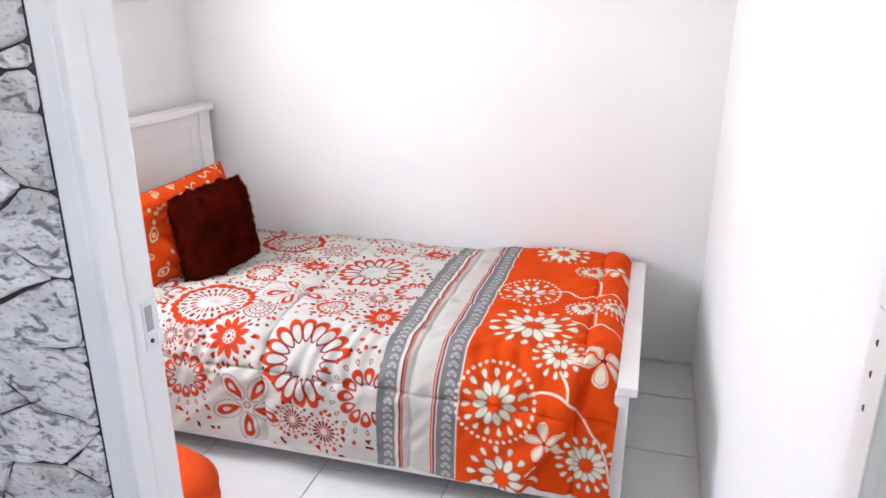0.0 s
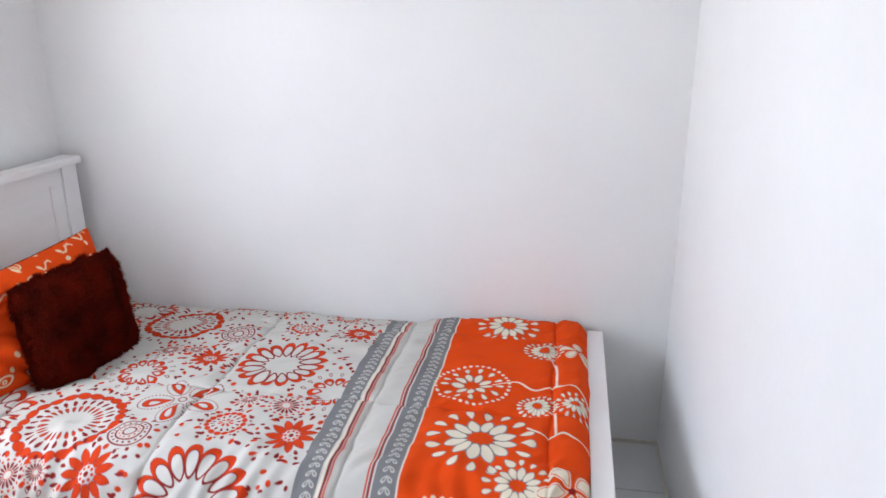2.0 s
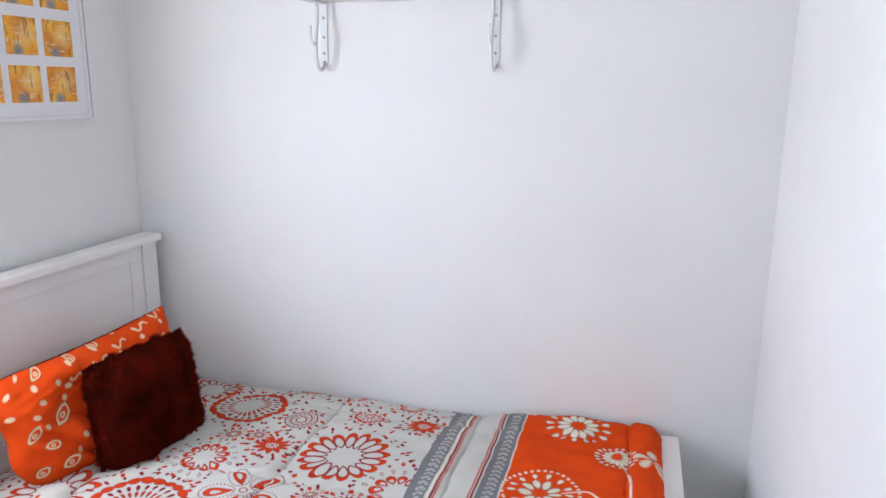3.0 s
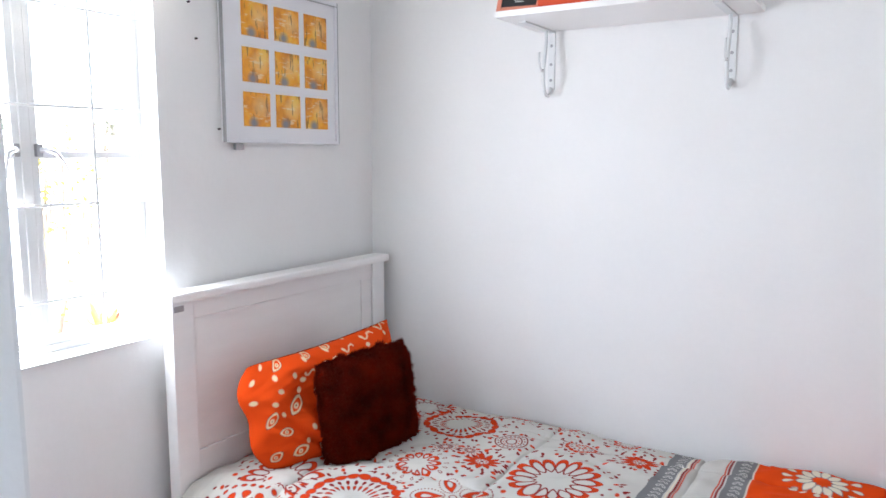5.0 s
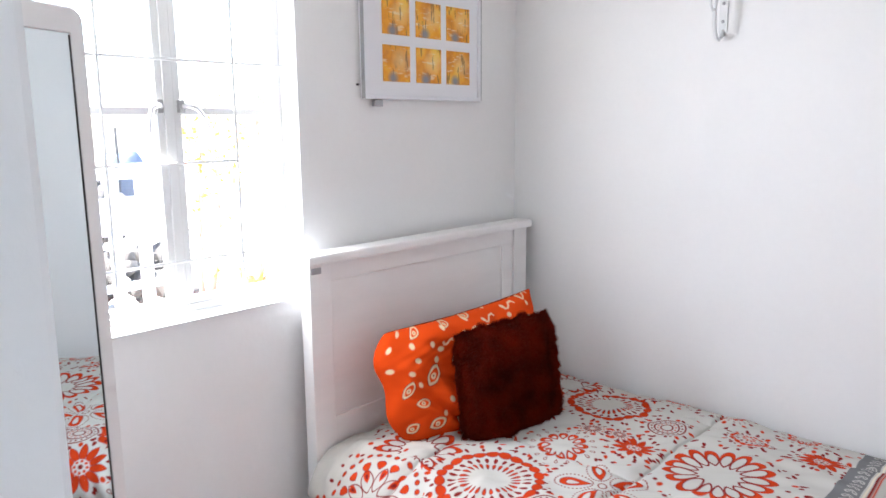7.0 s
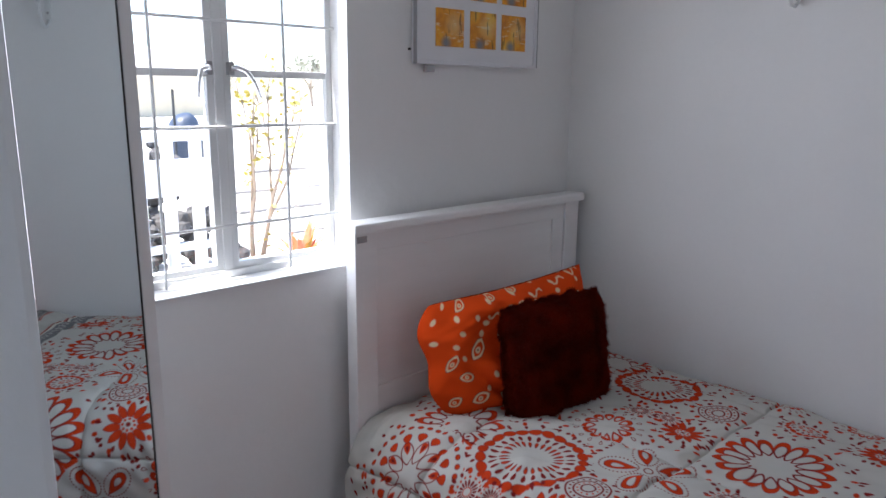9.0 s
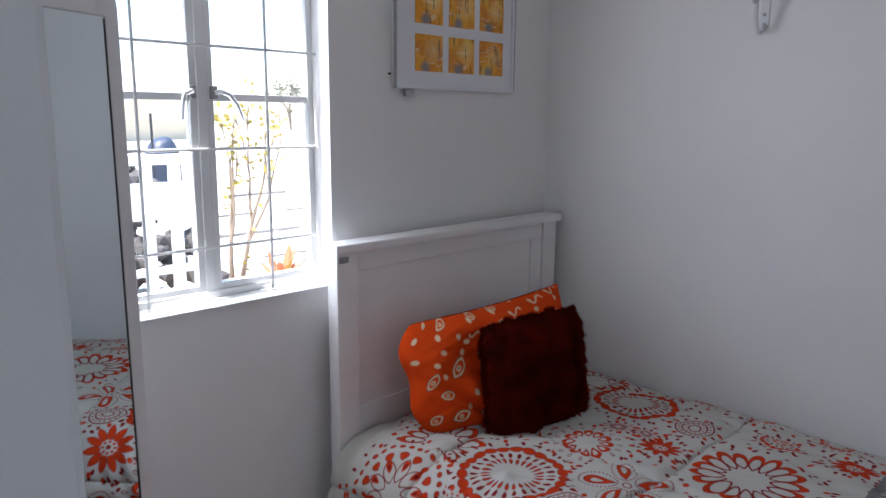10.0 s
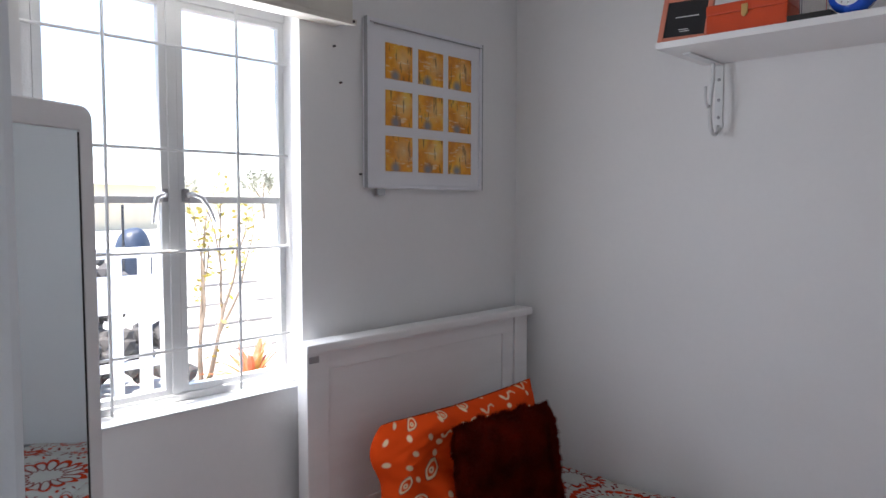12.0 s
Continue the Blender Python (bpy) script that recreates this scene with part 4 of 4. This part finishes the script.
bm = bmesh.new()
loops = [rounded(0, MW, 0, MH, 0.022, -0.018, bm), rounded(0, MW, 0, MH, 0.022, 0.000, bm), rounded(0.003, MW - 0.003, 0.003, MH - 0.003, 0.020, 0.004, bm), rounded(0.028, MW - 0.028, 0.042, MH - 0.040, 0.002, 0.004, bm), rounded(0.0295, MW - 0.0295, 0.0435, MH - 0.0415, 0.002, 0.0005, bm)]
for q, w in zip(loops, loops[1:]):
    for k in range(len(q)):
        bm.faces.new((q[k], q[(k + 1) % len(q)], w[(k + 1) % len(q)], w[k]))
bm.faces.new(loops[0])
bmesh.ops.recalc_face_normals(bm, faces=bm.faces)
part("frame", bm, WHITE_WOOD, mirror)
part("glass", boxes((0.0298, MW - 0.0298, -0.010, 0.0012, 0.0438, MH - 0.0418)), MIRROR, mirror, "silvered mirror glass")
part("bead", boxes((0.0294, 0.0301, 0.0012, 0.0030, 0.046, MH - 0.044)), RUBBLE, mirror, "dark bead round the mirror glass")
part("stay", boxes((0.17, 0.23, -0.030, -0.018, 0.0, 0.9), bevel=0.003), WHITE_WOOD, mirror)

# ---- picture of nine prints ----
picture = thing("framed_prints", "pale framed set of nine yellow prints hung on the wall", "picture frame", (0, 0, 0))
PY0, PY1, PZ0, PZ1 = -0.748, -0.224, 1.393, 1.890
part("frame", boxes((0.004, 0.024, PY0, PY0 + 0.012, PZ0, PZ1), (0.004, 0.024, PY1 - 0.012, PY1, PZ0, PZ1), (0.004, 0.0235, PY0 + 0.012, PY1 - 0.012, PZ0, PZ0 + 0.012), (0.004, 0.0235, PY0 + 0.012, PY1 - 0.012, PZ1 - 0.012, PZ1), bevel=0.002), SILVER_FRAME, picture)
# grey strips draw the shadow line at the left and the dark side edges
for a in ((0.012, 0.0255, PY0 - 0.0014, PY0 + 0.0005, PZ0, PZ1), (0.020, 0.0252, PY1 - 0.0025, PY1 + 0.001, PZ0 + 0.002, PZ1 - 0.001), (0.020, 0.0252, PY0 + 0.03, PY1, PZ1 - 0.0165, PZ1 - 0.014)):
    part("edge_shade_strip", boxes(a), DULL_METAL, picture, "thin dark strip for the frame's shadow and edge lines")
part("mount", boxes((0.004, 0.016, PY0 + 0.01, PY1 - 0.01, PZ0 + 0.01, PZ1 - 0.01)), MAT_BOARD, picture)
for y in (-0.669, -0.529, -0.390):
    for z in (1.722, 1.582, 1.445):
        o = part("print", boxes((-0.0015, 0.0015, 0, 0.112, 0, 0.106)), PHOTO, picture, "small ochre-yellow print")
        o.location = (0.0168, y, z)
part("tag", boxes((0.008, 0.022, -0.708, -0.676, PZ0 - 0.022, PZ0 - 0.002), bevel=0.002), DULL_METAL, picture, "small grey corner tag")
for y, z in ((-0.851, 1.789), (-0.829, 1.690), (-0.757, 1.433)):
    nail = thing("wall_nail", "small dark nail driven into white plaster", "nail", (0, y, z), group="nails by the picture")
    part("shank", turned(lathe([(0.0032, 0.0), (0.0032, 0.006), (0.0015, 0.010)], 8), pose(0, 0, 0, 0, 90, 0)), NAIL, nail)

# ---- shelf and what stands on it ----
SX0, SX1, SY, SZ = 0.705, 1.404, -0.315, 1.780
shelf = thing("wall_shelf", "white painted wall shelf on two iron brackets", "shelf")
part("board", boxes((SX0, SX1, SY, -0.001, SZ - 0.018, SZ), bevel=0.002), WHITE_WOOD, shelf)


def bracket(x):
    b = part("bracket", boxes((x - 0.012, x + 0.012, -0.005, 0.0, 1.572, SZ - 0.0185), (x - 0.012, x + 0.012, -0.23, -0.004, SZ - 0.0235, SZ - 0.0185), bevel=0.001), STEEL_WHITE, shelf, "white painted iron scroll bracket")
    bend = [(-0.003, 1.580), (-0.010, 1.562), (-0.026, 1.552), (-0.044, 1.554), (-0.058, 1.568), (-0.066, 1.595), (-0.068, 1.630), (-0.062, 1.665), (-0.053, 1.700), (-0.049, 1.730), (-0.053, 1.757)]
    part("scroll", tube([(x, y, z) for y, z in bend], 0.0058, 8), STEEL_WHITE, b, smooth=True)
    part("hook", tube([(x, -0.067, 1.634), (x, -0.080, 1.628), (x, -0.094, 1.636), (x, -0.102, 1.656), (x, -0.101, 1.684)], 0.0040, 8), STEEL_WHITE, b, smooth=True)
    for z in (1.604, 1.655, 1.715):
        part("screw", turned(lathe([(0.005, 0), (0.005, 0.001), (0.002, 0.002)], 10), pose(x, -0.006, z, 90, 0, 0)), DULL_METAL, b)


bracket(0.755)
bracket(1.321)

plaque = thing("photo_frame", "salmon framed charcoal plaque with chalky lines, leaning back", "frame", (0.752, -0.235, SZ), 12)
plaque.matrix_basis = pose(0.768, -0.285, SZ, -24, 0, 8)
part("frame", boxes((-0.068, -0.054, -0.007, 0.007, 0, 0.142), (0.054, 0.068, -0.007, 0.007, 0, 0.142), (-0.054, 0.054, -0.007, 0.007, 0, 0.013), (-0.054, 0.054, -0.007, 0.007, 0.128, 0.142), bevel=0.002), PINK_FRAME, plaque)
part("board", boxes((-0.056, 0.056, -0.004, 0.004, 0.011, 0.130)), DARK_BOARD, plaque)
for x0, x1, z0, z1 in ((-0.028, 0.034, 0.074, 0.0765), (-0.016, 0.010, 0.034, 0.036), (-0.012, 0.014, 0.028, 0.030)):
    part("chalk_line", boxes((x0, x1, -0.0055, -0.0045, z0, z1)), CHALK, plaque)
part("stand", boxes((-0.02, 0.02, 0.007, 0.010, 0.004, 0.10)), BLACK, plaque)
casket = thing("storage_box", "orange lacquered box with a brass clasp", "box", (0.934, -0.235, SZ))
part("body", boxes((-0.098, 0.100, -0.062, 0.062, 0.0, 0.050), bevel=0.003), ORANGE_LACQUER, casket)
part("lid", boxes((-0.099, 0.101, -0.063, 0.063, 0.0503, 0.076), bevel=0.004), ORANGE_LACQUER, casket)
clasp = part("clasp", boxes((-0.008, 0.008, -0.0655, -0.0625, 0.040, 0.066), bevel=0.001), BRASS, casket, "small brass clasp")
part("ring", turned(lathe([(0.006, 0), (0.006, 0.003)], 14), pose(0, -0.0655, 0.040, 90, 0, 0)), BRASS, clasp)
tray = thing("small_tray", "flat black tray under the glass bottle", "tray", (1.088, -0.255, SZ))
part("body", boxes((-0.052, 0.045, -0.05, 0.04, 0.0, 0.016), bevel=0.002), BLACK, tray)
bottle = thing("glass_bottle", "square clear glass bottle with a reddish wooden stopper", "bottle", (1.083, -0.255, SZ + 0.016), 6)
part("body", boxes((-0.030, 0.030, -0.024, 0.024, 0.0, 0.058), bevel=0.006), BOTTLE, bottle)
part("neck", lathe([(0.011, 0.057), (0.011, 0.072)], 18), CHALK, bottle)
part("stopper", lathe([(0.006, 0.072), (0.010, 0.078), (0.017, 0.092), (0.019, 0.106), (0.016, 0.120), (0.008, 0.130), (0.002, 0.132)], 20), CAP_WOOD, bottle, smooth=True)
clock = thing("alarm_clock", "round blue twin-bell alarm clock with a pale dial", "clock", (1.170, -0.266, SZ), -14)
part("body", turned(lathe([(0.038, -0.026), (0.050, -0.020), (0.054, 0.0), (0.054, 0.014), (0.048, 0.022)], 40), pose(0, 0, 0.058, 90, 0, 0)), BLUE, clock, smooth=True)
part("dial", turned(lathe([(0.036, 0.0), (0.036, 0.0015)], 40), pose(0, -0.0222, 0.058, 90, 0, 0)), DIAL, clock, "pale printed clock dial")
for k in range(12):
    a = math.pi * k / 6
    part("hour_mark", turned(boxes((-0.0009, 0.0009, -0.001, 0.0, 0.028, 0.032)), pose(0, -0.0238, 0.058) @ Matrix.Rotation(a, 4, "Y")), BLACK, clock)
for a, n in ((35, 0.018), (135, 0.024)):
    part("clock_hand", turned(boxes((-0.0013, 0.0013, -0.0015, -0.0005, -0.004, n)), pose(0, -0.0242, 0.058) @ Matrix.Rotation(radians(a), 4, "Y")), BLACK, clock)
for s in (-1, 1):
    part("bell", turned(lathe([(0.019, 0.0), (0.0185, 0.006), (0.013, 0.013), (0.004, 0.016), (0.002, 0.020)], 24), pose(s * 0.030, 0, 0.106, 0, s * 28, 0)), CHROME, clock, smooth=True)
    part("foot", tube([(s * 0.026, 0, 0.014), (s * 0.036, 0, 0.0)], 0.004, 8), CHROME, clock)
part("handle", tube([(-0.018, 0, 0.118), (-0.014, 0, 0.136), (0, 0, 0.143), (0.014, 0, 0.136), (0.018, 0, 0.118)], 0.0025, 8), CHROME, clock, smooth=True)
part("hammer", tube([(0, 0, 0.108), (0, 0, 0.122)], 0.003, 8), CHROME, clock)
plant = thing("potted_grass", "artificial green grass tuft in a small silver pot", "potted plant", (1.314, -0.255, SZ))
part("pot", lathe([(0.030, 0.0), (0.034, 0.002), (0.043, 0.050), (0.045, 0.054), (0.041, 0.054), (0.038, 0.046)], 32), CHROME, plant, "shiny silver pot", True)
rng = random.Random(9)
vs, fs = [], []
for k in range(1300):
    a, r = rng.uniform(0, 6.283), 0.038 * math.sqrt(rng.random())
    b = Vector((r * math.cos(a), r * math.sin(a), 0.044))
    out = Vector((math.cos(a), math.sin(a), 0)) * (r / 0.038) * rng.uniform(0.5, 1.0) * 0.048
    h = rng.uniform(0.045, 0.082)
    w = Vector((math.sin(a + rng.uniform(-1, 1)), -math.cos(a), 0)) * 0.0012
    m = len(vs)
    mid = b + out * 0.35 + Vector((0, 0, h * 0.6))
    vs += [b - w, b + w, mid - w * 0.8, mid + w * 0.8, b + out + Vector((rng.gauss(0, 0.004), rng.gauss(0, 0.004), h))]
    fs += [(m, m + 1, m + 3, m + 2), (m + 2, m + 3, m + 4)]
me = bpy.data.meshes.new("grass")
me.from_pydata(vs, [], fs)
me.materials.append(GRASS)
grass = new("grass", me)
grass.parent = plant
tagged(grass, kind="stuff")

# ---- outside the window ----
def limb_tree(name, label, at, height, seed, leafmat, leaves, leaf, stems=3, spread=0.35, loose=False):
    """A small many-stemmed tree: tapered limbs that fork, and loose leaves round the twigs."""
    r = random.Random(seed)
    tree = thing(name, label, "tree", at)
    vs, fs, tips = [], [], []

    def grow(p, d, length, radius, depth):
        pts, q, way = [p], p, d
        for k in range(4):
            way = (way + Vector((r.gauss(0, 0.08), r.gauss(0, 0.08), 0.06))).normalized()
            q = q + way * length / 4
            pts.append(q)
        bm = tube(pts, radius, 7, [radius * (1 - 0.10 * k) for k in range(5)])
        base = len(vs)
        vs.extend(v.co.copy() for v in bm.verts)
        bm.verts.index_update()
        fs.extend([base + v.index for v in f.verts] for f in bm.faces)
        bm.free()
        if depth <= 1 or loose:
            tips.extend(pts[1:])
        if depth == 0:
            return
        for k in range(r.choice((2, 2, 3))):
            t = (way + Vector((r.gauss(0, spread), r.gauss(0, spread), 0.25))).normalized()
            grow(q if k else pts[3], t, length * r.uniform(0.6, 0.8), radius * 0.6, depth - 1)

    for k in range(stems):
        grow(Vector(((k - 0.5 * stems + 0.5) * 0.03, (k - 0.5 * stems + 0.5) * 0.035, 0)), Vector((r.gauss(0, 0.05), (k - 0.5 * stems + 0.5) * 0.05, 1)).normalized(), height * 0.42, height * (0.015 if stems < 4 else 0.016), 3)
    me = bpy.data.meshes.new("trunk")
    me.from_pydata(vs, [], fs)
    me.materials.append(BARK)
    t = new("trunk", me)
    t.parent = tree
    vs, fs = [], []
    for k in range(leaves):
        c = r.choice(tips) + Vector((r.gauss(0, 0.06), r.gauss(0, 0.06), r.gauss(0, 0.06))) * height * 0.5
        d = Vector((r.gauss(0, 1), r.gauss(0, 1), r.gauss(0, 0.6))).normalized()
        w = d.orthogonal().normalized() * leaf * 0.28
        m = len(vs)
        vs += [c - d * leaf * 0.5, c + w, c + d * leaf * 0.5, c - w]
        fs.append((m, m + 1, m + 2, m + 3))
    me = bpy.data.meshes.new("crown")
    me.from_pydata(vs, [], fs)
    me.materials.append(leafmat)
    c = new("crown", me)
    c.parent = tree
    return tree


limb_tree("small_tree", "slender many-stemmed tree with sparse yellow-green leaves", (-4.0, 0.91, -0.30), 1.70, 15, LEAF, 210, 0.065, 2, 0.14, True)
for k, (x, y, h) in enumerate(((-70, 19, 4.6), (-70, 31, 5.2), (-74, 8, 5.8), (-66, 42, 5.6), (-78, 25, 6.0), (-76, 37, 5.4))):
    limb_tree("far_tree", "leafy green tree beyond the yard", (x, y, -0.30), h, 20 + k, LEAF_GREEN, 600, 0.34, 4, 0.8)

shrub = thing("red_shrub", "low spiky red and orange leafed shrub", "shrub", (-3.6, 1.13, -0.26))
rng = random.Random(2)
for k in range(34):
    a, e = rng.uniform(0, 6.283), rng.uniform(0.15, 1.2)
    n = rng.uniform(0.34, 0.56)
    bm = bmesh.new()
    rows = []
    for j in range(6):
        s = j / 5
        c = Vector((math.cos(a) * math.cos(e) * n * s, math.sin(a) * math.cos(e) * n * s, n * math.sin(e) * s - 0.22 * s * s * n + 0.1))
        w = Vector((-math.sin(a), math.cos(a), 0)) * 0.026 * math.sin(math.pi * (0.12 + 0.86 * s))
        rows.append((bm.verts.new(c - w), bm.verts.new(c + Vector((0, 0, -0.006))), bm.verts.new(c + w)))
    for q, w in zip(rows, rows[1:]):
        bm.faces.new((q[0], q[1], w[1], w[0]))
        bm.faces.new((q[1], q[2], w[2], w[1]))
    part("leaf", bm, LEAF_RED if k % 5 else LEAF, shrub)
part("stem", tube([(0, 0, 0), (0, 0, 0.2)], 0.03, 8), BARK, shrub)

fence = thing("white_fence", "white painted timber fence with square posts and rails", "fence", (-4.0, 0.0, -0.30))
for y in (-0.74, -0.51, -0.28, -0.05, 0.18, 0.41, 0.64):
    part("post", boxes((-0.045, 0.045, y - 0.036, y + 0.036, 0.0, 1.26), bevel=0.006), FENCE_WHITE, fence)
for z0, z1 in ((0.34, 0.40), (0.79, 1.08), (1.22, 1.30)):
    part("rail", boxes((-0.03, 0.03, -0.80, 0.70, z0, z1), bevel=0.005), FENCE_WHITE, fence)
rng = random.Random(8)
pile_ = thing("stone_heap", "heap of grey stones and dry litter behind the fence", "stone heap", (-4.60, 0.0, -0.30))
for k in range(170):
    bm = bmesh.new()
    bmesh.ops.create_icosphere(bm, subdivisions=1, radius=rng.uniform(0.05, 0.12))
    for v in bm.verts:
        v.co *= rng.uniform(0.75, 1.15)
    a, r = rng.uniform(0, 6.283), rng.random() ** 0.6
    o = part("stone", bm, RUBBLE, pile_)
    o.location = (math.cos(a) * r * 0.45, math.sin(a) * r * 1.15, 0.08 + (1 - r * r) * rng.uniform(0.1, 1.3))

heap = thing("covered_heap", "garden heap under a draped blue tarpaulin", "tarpaulin", (-12.0, 3.83, -0.30), 25)
bm = lathe([(0.34 * math.cos(a) ** 0.6 + 0.01, 1.16 * math.sin(a) ** 0.7) for a in (math.pi / 2 * k / 12 for k in range(13))], 40)
for v in bm.verts:
    a = math.atan2(v.co.y, v.co.x)
    k = 1 - v.co.z / 1.2
    r = 1 + 0.07 * k * math.sin(a * 9 + 2 * v.co.z) + 0.04 * math.sin(a * 4 + v.co.z * 6)
    v.co = Vector((v.co.x * r, v.co.y * r, v.co.z + 0.30 * v.co.y * (1 - k)))
part("tarpaulin", bm, TARPAULIN, heap, smooth=True)
garden_post = thing("garden_post", "thin dark upright metal post beyond the fence", "post", (-11.6, 3.49, -0.30))
part("pole", tube([(0, 0, 0), (0.004, 0, 0.8), (0, 0.003, 1.62)], 0.024, 10), DARK_BOARD, garden_post)

house = thing("neighbour_house", "pale cream single-storey house with a grey pitched roof", "house", (-46, 14.5, -0.30), 20)
part("wall", boxes((-3, 3, -6, 6, 0, 2.8)), HOUSE_WALL, house)
bm = bmesh.new()
q = [bm.verts.new(c) for c in ((-3.5, -6.5, 2.8), (3.5, -6.5, 2.8), (3.5, 6.5, 2.8), (-3.5, 6.5, 2.8), (0, -6.5, 4.4), (0, 6.5, 4.4))]
for f in ((0, 1, 4), (2, 3, 5), (1, 2, 5, 4), (3, 0, 4, 5), (0, 3, 2, 1)):
    bm.faces.new([q[k] for k in f])
part("roof", bm, ROOF, house)
for y in (-4.6, -2.4):
    w = part("window", boxes((2.98, 3.04, y - 0.6, y + 0.6, 1.0, 2.1), bevel=0.01), FENCE_WHITE, house)
    part("pane", boxes((3.03, 3.05, y - 0.52, y + 0.52, 1.08, 2.02)), BLACK, w)

for k, (x, y0, y1, z) in enumerate(((-5.6, 1.7, 3.4, 0.035), (-7.2, 2.4, 5.2, 0.05), (-9.0, 3.2, 6.4, 0.045), (-11.5, 4.0, 7.5, 0.06))):
    kerb = thing("garden_edging", "low grey stone garden edging on sandy ground", "edging", (x, y0, -0.30), group="rows of garden edging")
    n = int((y1 - y0) / 0.45)
    for i in range(n):
        if (i * 7 + k * 3) % 4 == 0:
            continue
        part("edging_stone", boxes((-0.07, 0.07, i * 0.45, i * 0.45 + 0.40, 0, z), bevel=0.02), EDGING, kerb)

# ---- stones of the hall wall, seen beside the door frame ----
hall_face = structure("wall_hall_stone", boxes((0.30, DOOR_L - 0.031, HALL_N - 0.004, HALL_N, 0.0, 2.3)), JOINT, "grey rubble-stone patterned hall wall with dark joints", "wall")
rng = random.Random(21)


def clipped(poly, p, q):
    """The part of a polygon that lies nearer to p than to q."""
    mx, mz, nx, nz = (p[0] + q[0]) / 2, (p[1] + q[1]) / 2, q[0] - p[0], q[1] - p[1]
    out = []
    for a, b in zip(poly, poly[1:] + poly[:1]):
        da, db = (a[0] - mx) * nx + (a[1] - mz) * nz, (b[0] - mx) * nx + (b[1] - mz) * nz
        if da <= 0:
            out.append(a)
        if da * db < 0:
            k = da / (da - db)
            out.append((a[0] + (b[0] - a[0]) * k, a[1] + (b[1] - a[1]) * k))
    return out


def stone(poly):
    """A flat rubble stone inside the outline, its corners cut and its rim worn."""
    edge = DOOR_L - 0.0315
    soft = []
    for a, b in zip(poly, poly[1:] + poly[:1]):
        long = math.hypot(b[0] - a[0], b[1] - a[1])
        for k in ((0.05, 0.35, 0.65, 0.95) if long > 0.05 else (0.18, 0.82)):
            w = rng.uniform(-0.0045, 0.0045) if 0.3 < k < 0.7 else 0
            soft.append((a[0] + (b[0] - a[0]) * k, a[1] + (b[1] - a[1]) * k + w))
    n = len(soft)
    cx, cz = sum(p[0] for p in soft) / n, sum(p[1] for p in soft) / n
    bm = bmesh.new()
    rings = []
    for inset, depth in ((0.0010, 0.004), (0.0022, 0.0085), (0.006, 0.0105)):
        ring = []
        for px, pz in soft:
            d = math.hypot(px - cx, pz - cz)
            k = max(1 - inset * 1.5 / max(d, 0.01), 0.2)
            ring.append(bm.verts.new((min(cx + (px - cx) * k, edge), HALL_N - depth - rng.uniform(0, 0.0012), cz + (pz - cz) * k)))
        rings.append(ring)
    for q, w in zip(rings, rings[1:]):
        for k in range(n):
            bm.faces.new((q[k], q[(k + 1) % n], w[(k + 1) % n], w[k]))
    bm.faces.new(rings[-1])
    bmesh.ops.recalc_face_normals(bm, faces=bm.faces)
    part("stone", bm, STONE, hall_face)


WIDE = 0.42
seeds = []
z = 0.0
while z < 2.02:
    x = 0.60 * WIDE + rng.uniform(0, 0.06)
    while x < (DOOR_L + 0.10) * WIDE:
        seeds.append((x, z + rng.uniform(-0.032, 0.032)))
        x += rng.choice((0.018, 0.05, 0.07, 0.085, 0.11)) * rng.uniform(0.8, 1.2)
    z += rng.uniform(0.050, 0.085)
for p in seeds:
    cell = [(p[0] - 0.12, p[1] - 0.12), (p[0] + 0.12, p[1] - 0.12), (p[0] + 0.12, p[1] + 0.12), (p[0] - 0.12, p[1] + 0.12)]
    for q in seeds:
        if q is not p and abs(q[0] - p[0]) < 0.24 and abs(q[1] - p[1]) < 0.24:
            cell = clipped(cell, p, q)
    cell = [(a / WIDE, max(b, 0.004)) for a, b in cell]
    cell = clipped(cell, (DOOR_L - 1.0315, 1.0), (DOOR_L + 0.9685, 1.0))
    if len(cell) > 2 and min(a for a, _ in cell) < DOOR_L - 0.036 and min(a for a, _ in cell) > 0.31 and p[1] > 0.02:
        stone(cell)

# ---- floor tiles ----
TX, TY, JX, JY = 0.40, 0.368, 0.218, -0.277
for i in range(-1, 6):
    for j in range(-1, 13):
        x0, x1 = max(JX + TX * i, 0.001), min(JX + TX * (i + 1), EAST - 0.001)
        y1, y0 = min(JY + TY * (1 - j), -0.001), max(JY - TY * j, -4.599)
        if x1 - x0 < 0.02 or y1 - y0 < 0.02:
            continue
        part("tile", boxes((x0 + 0.002, x1 - 0.002, y0 + 0.002, y1 - 0.002, -0.004, 0.0), bevel=0.001), TILE, floor)
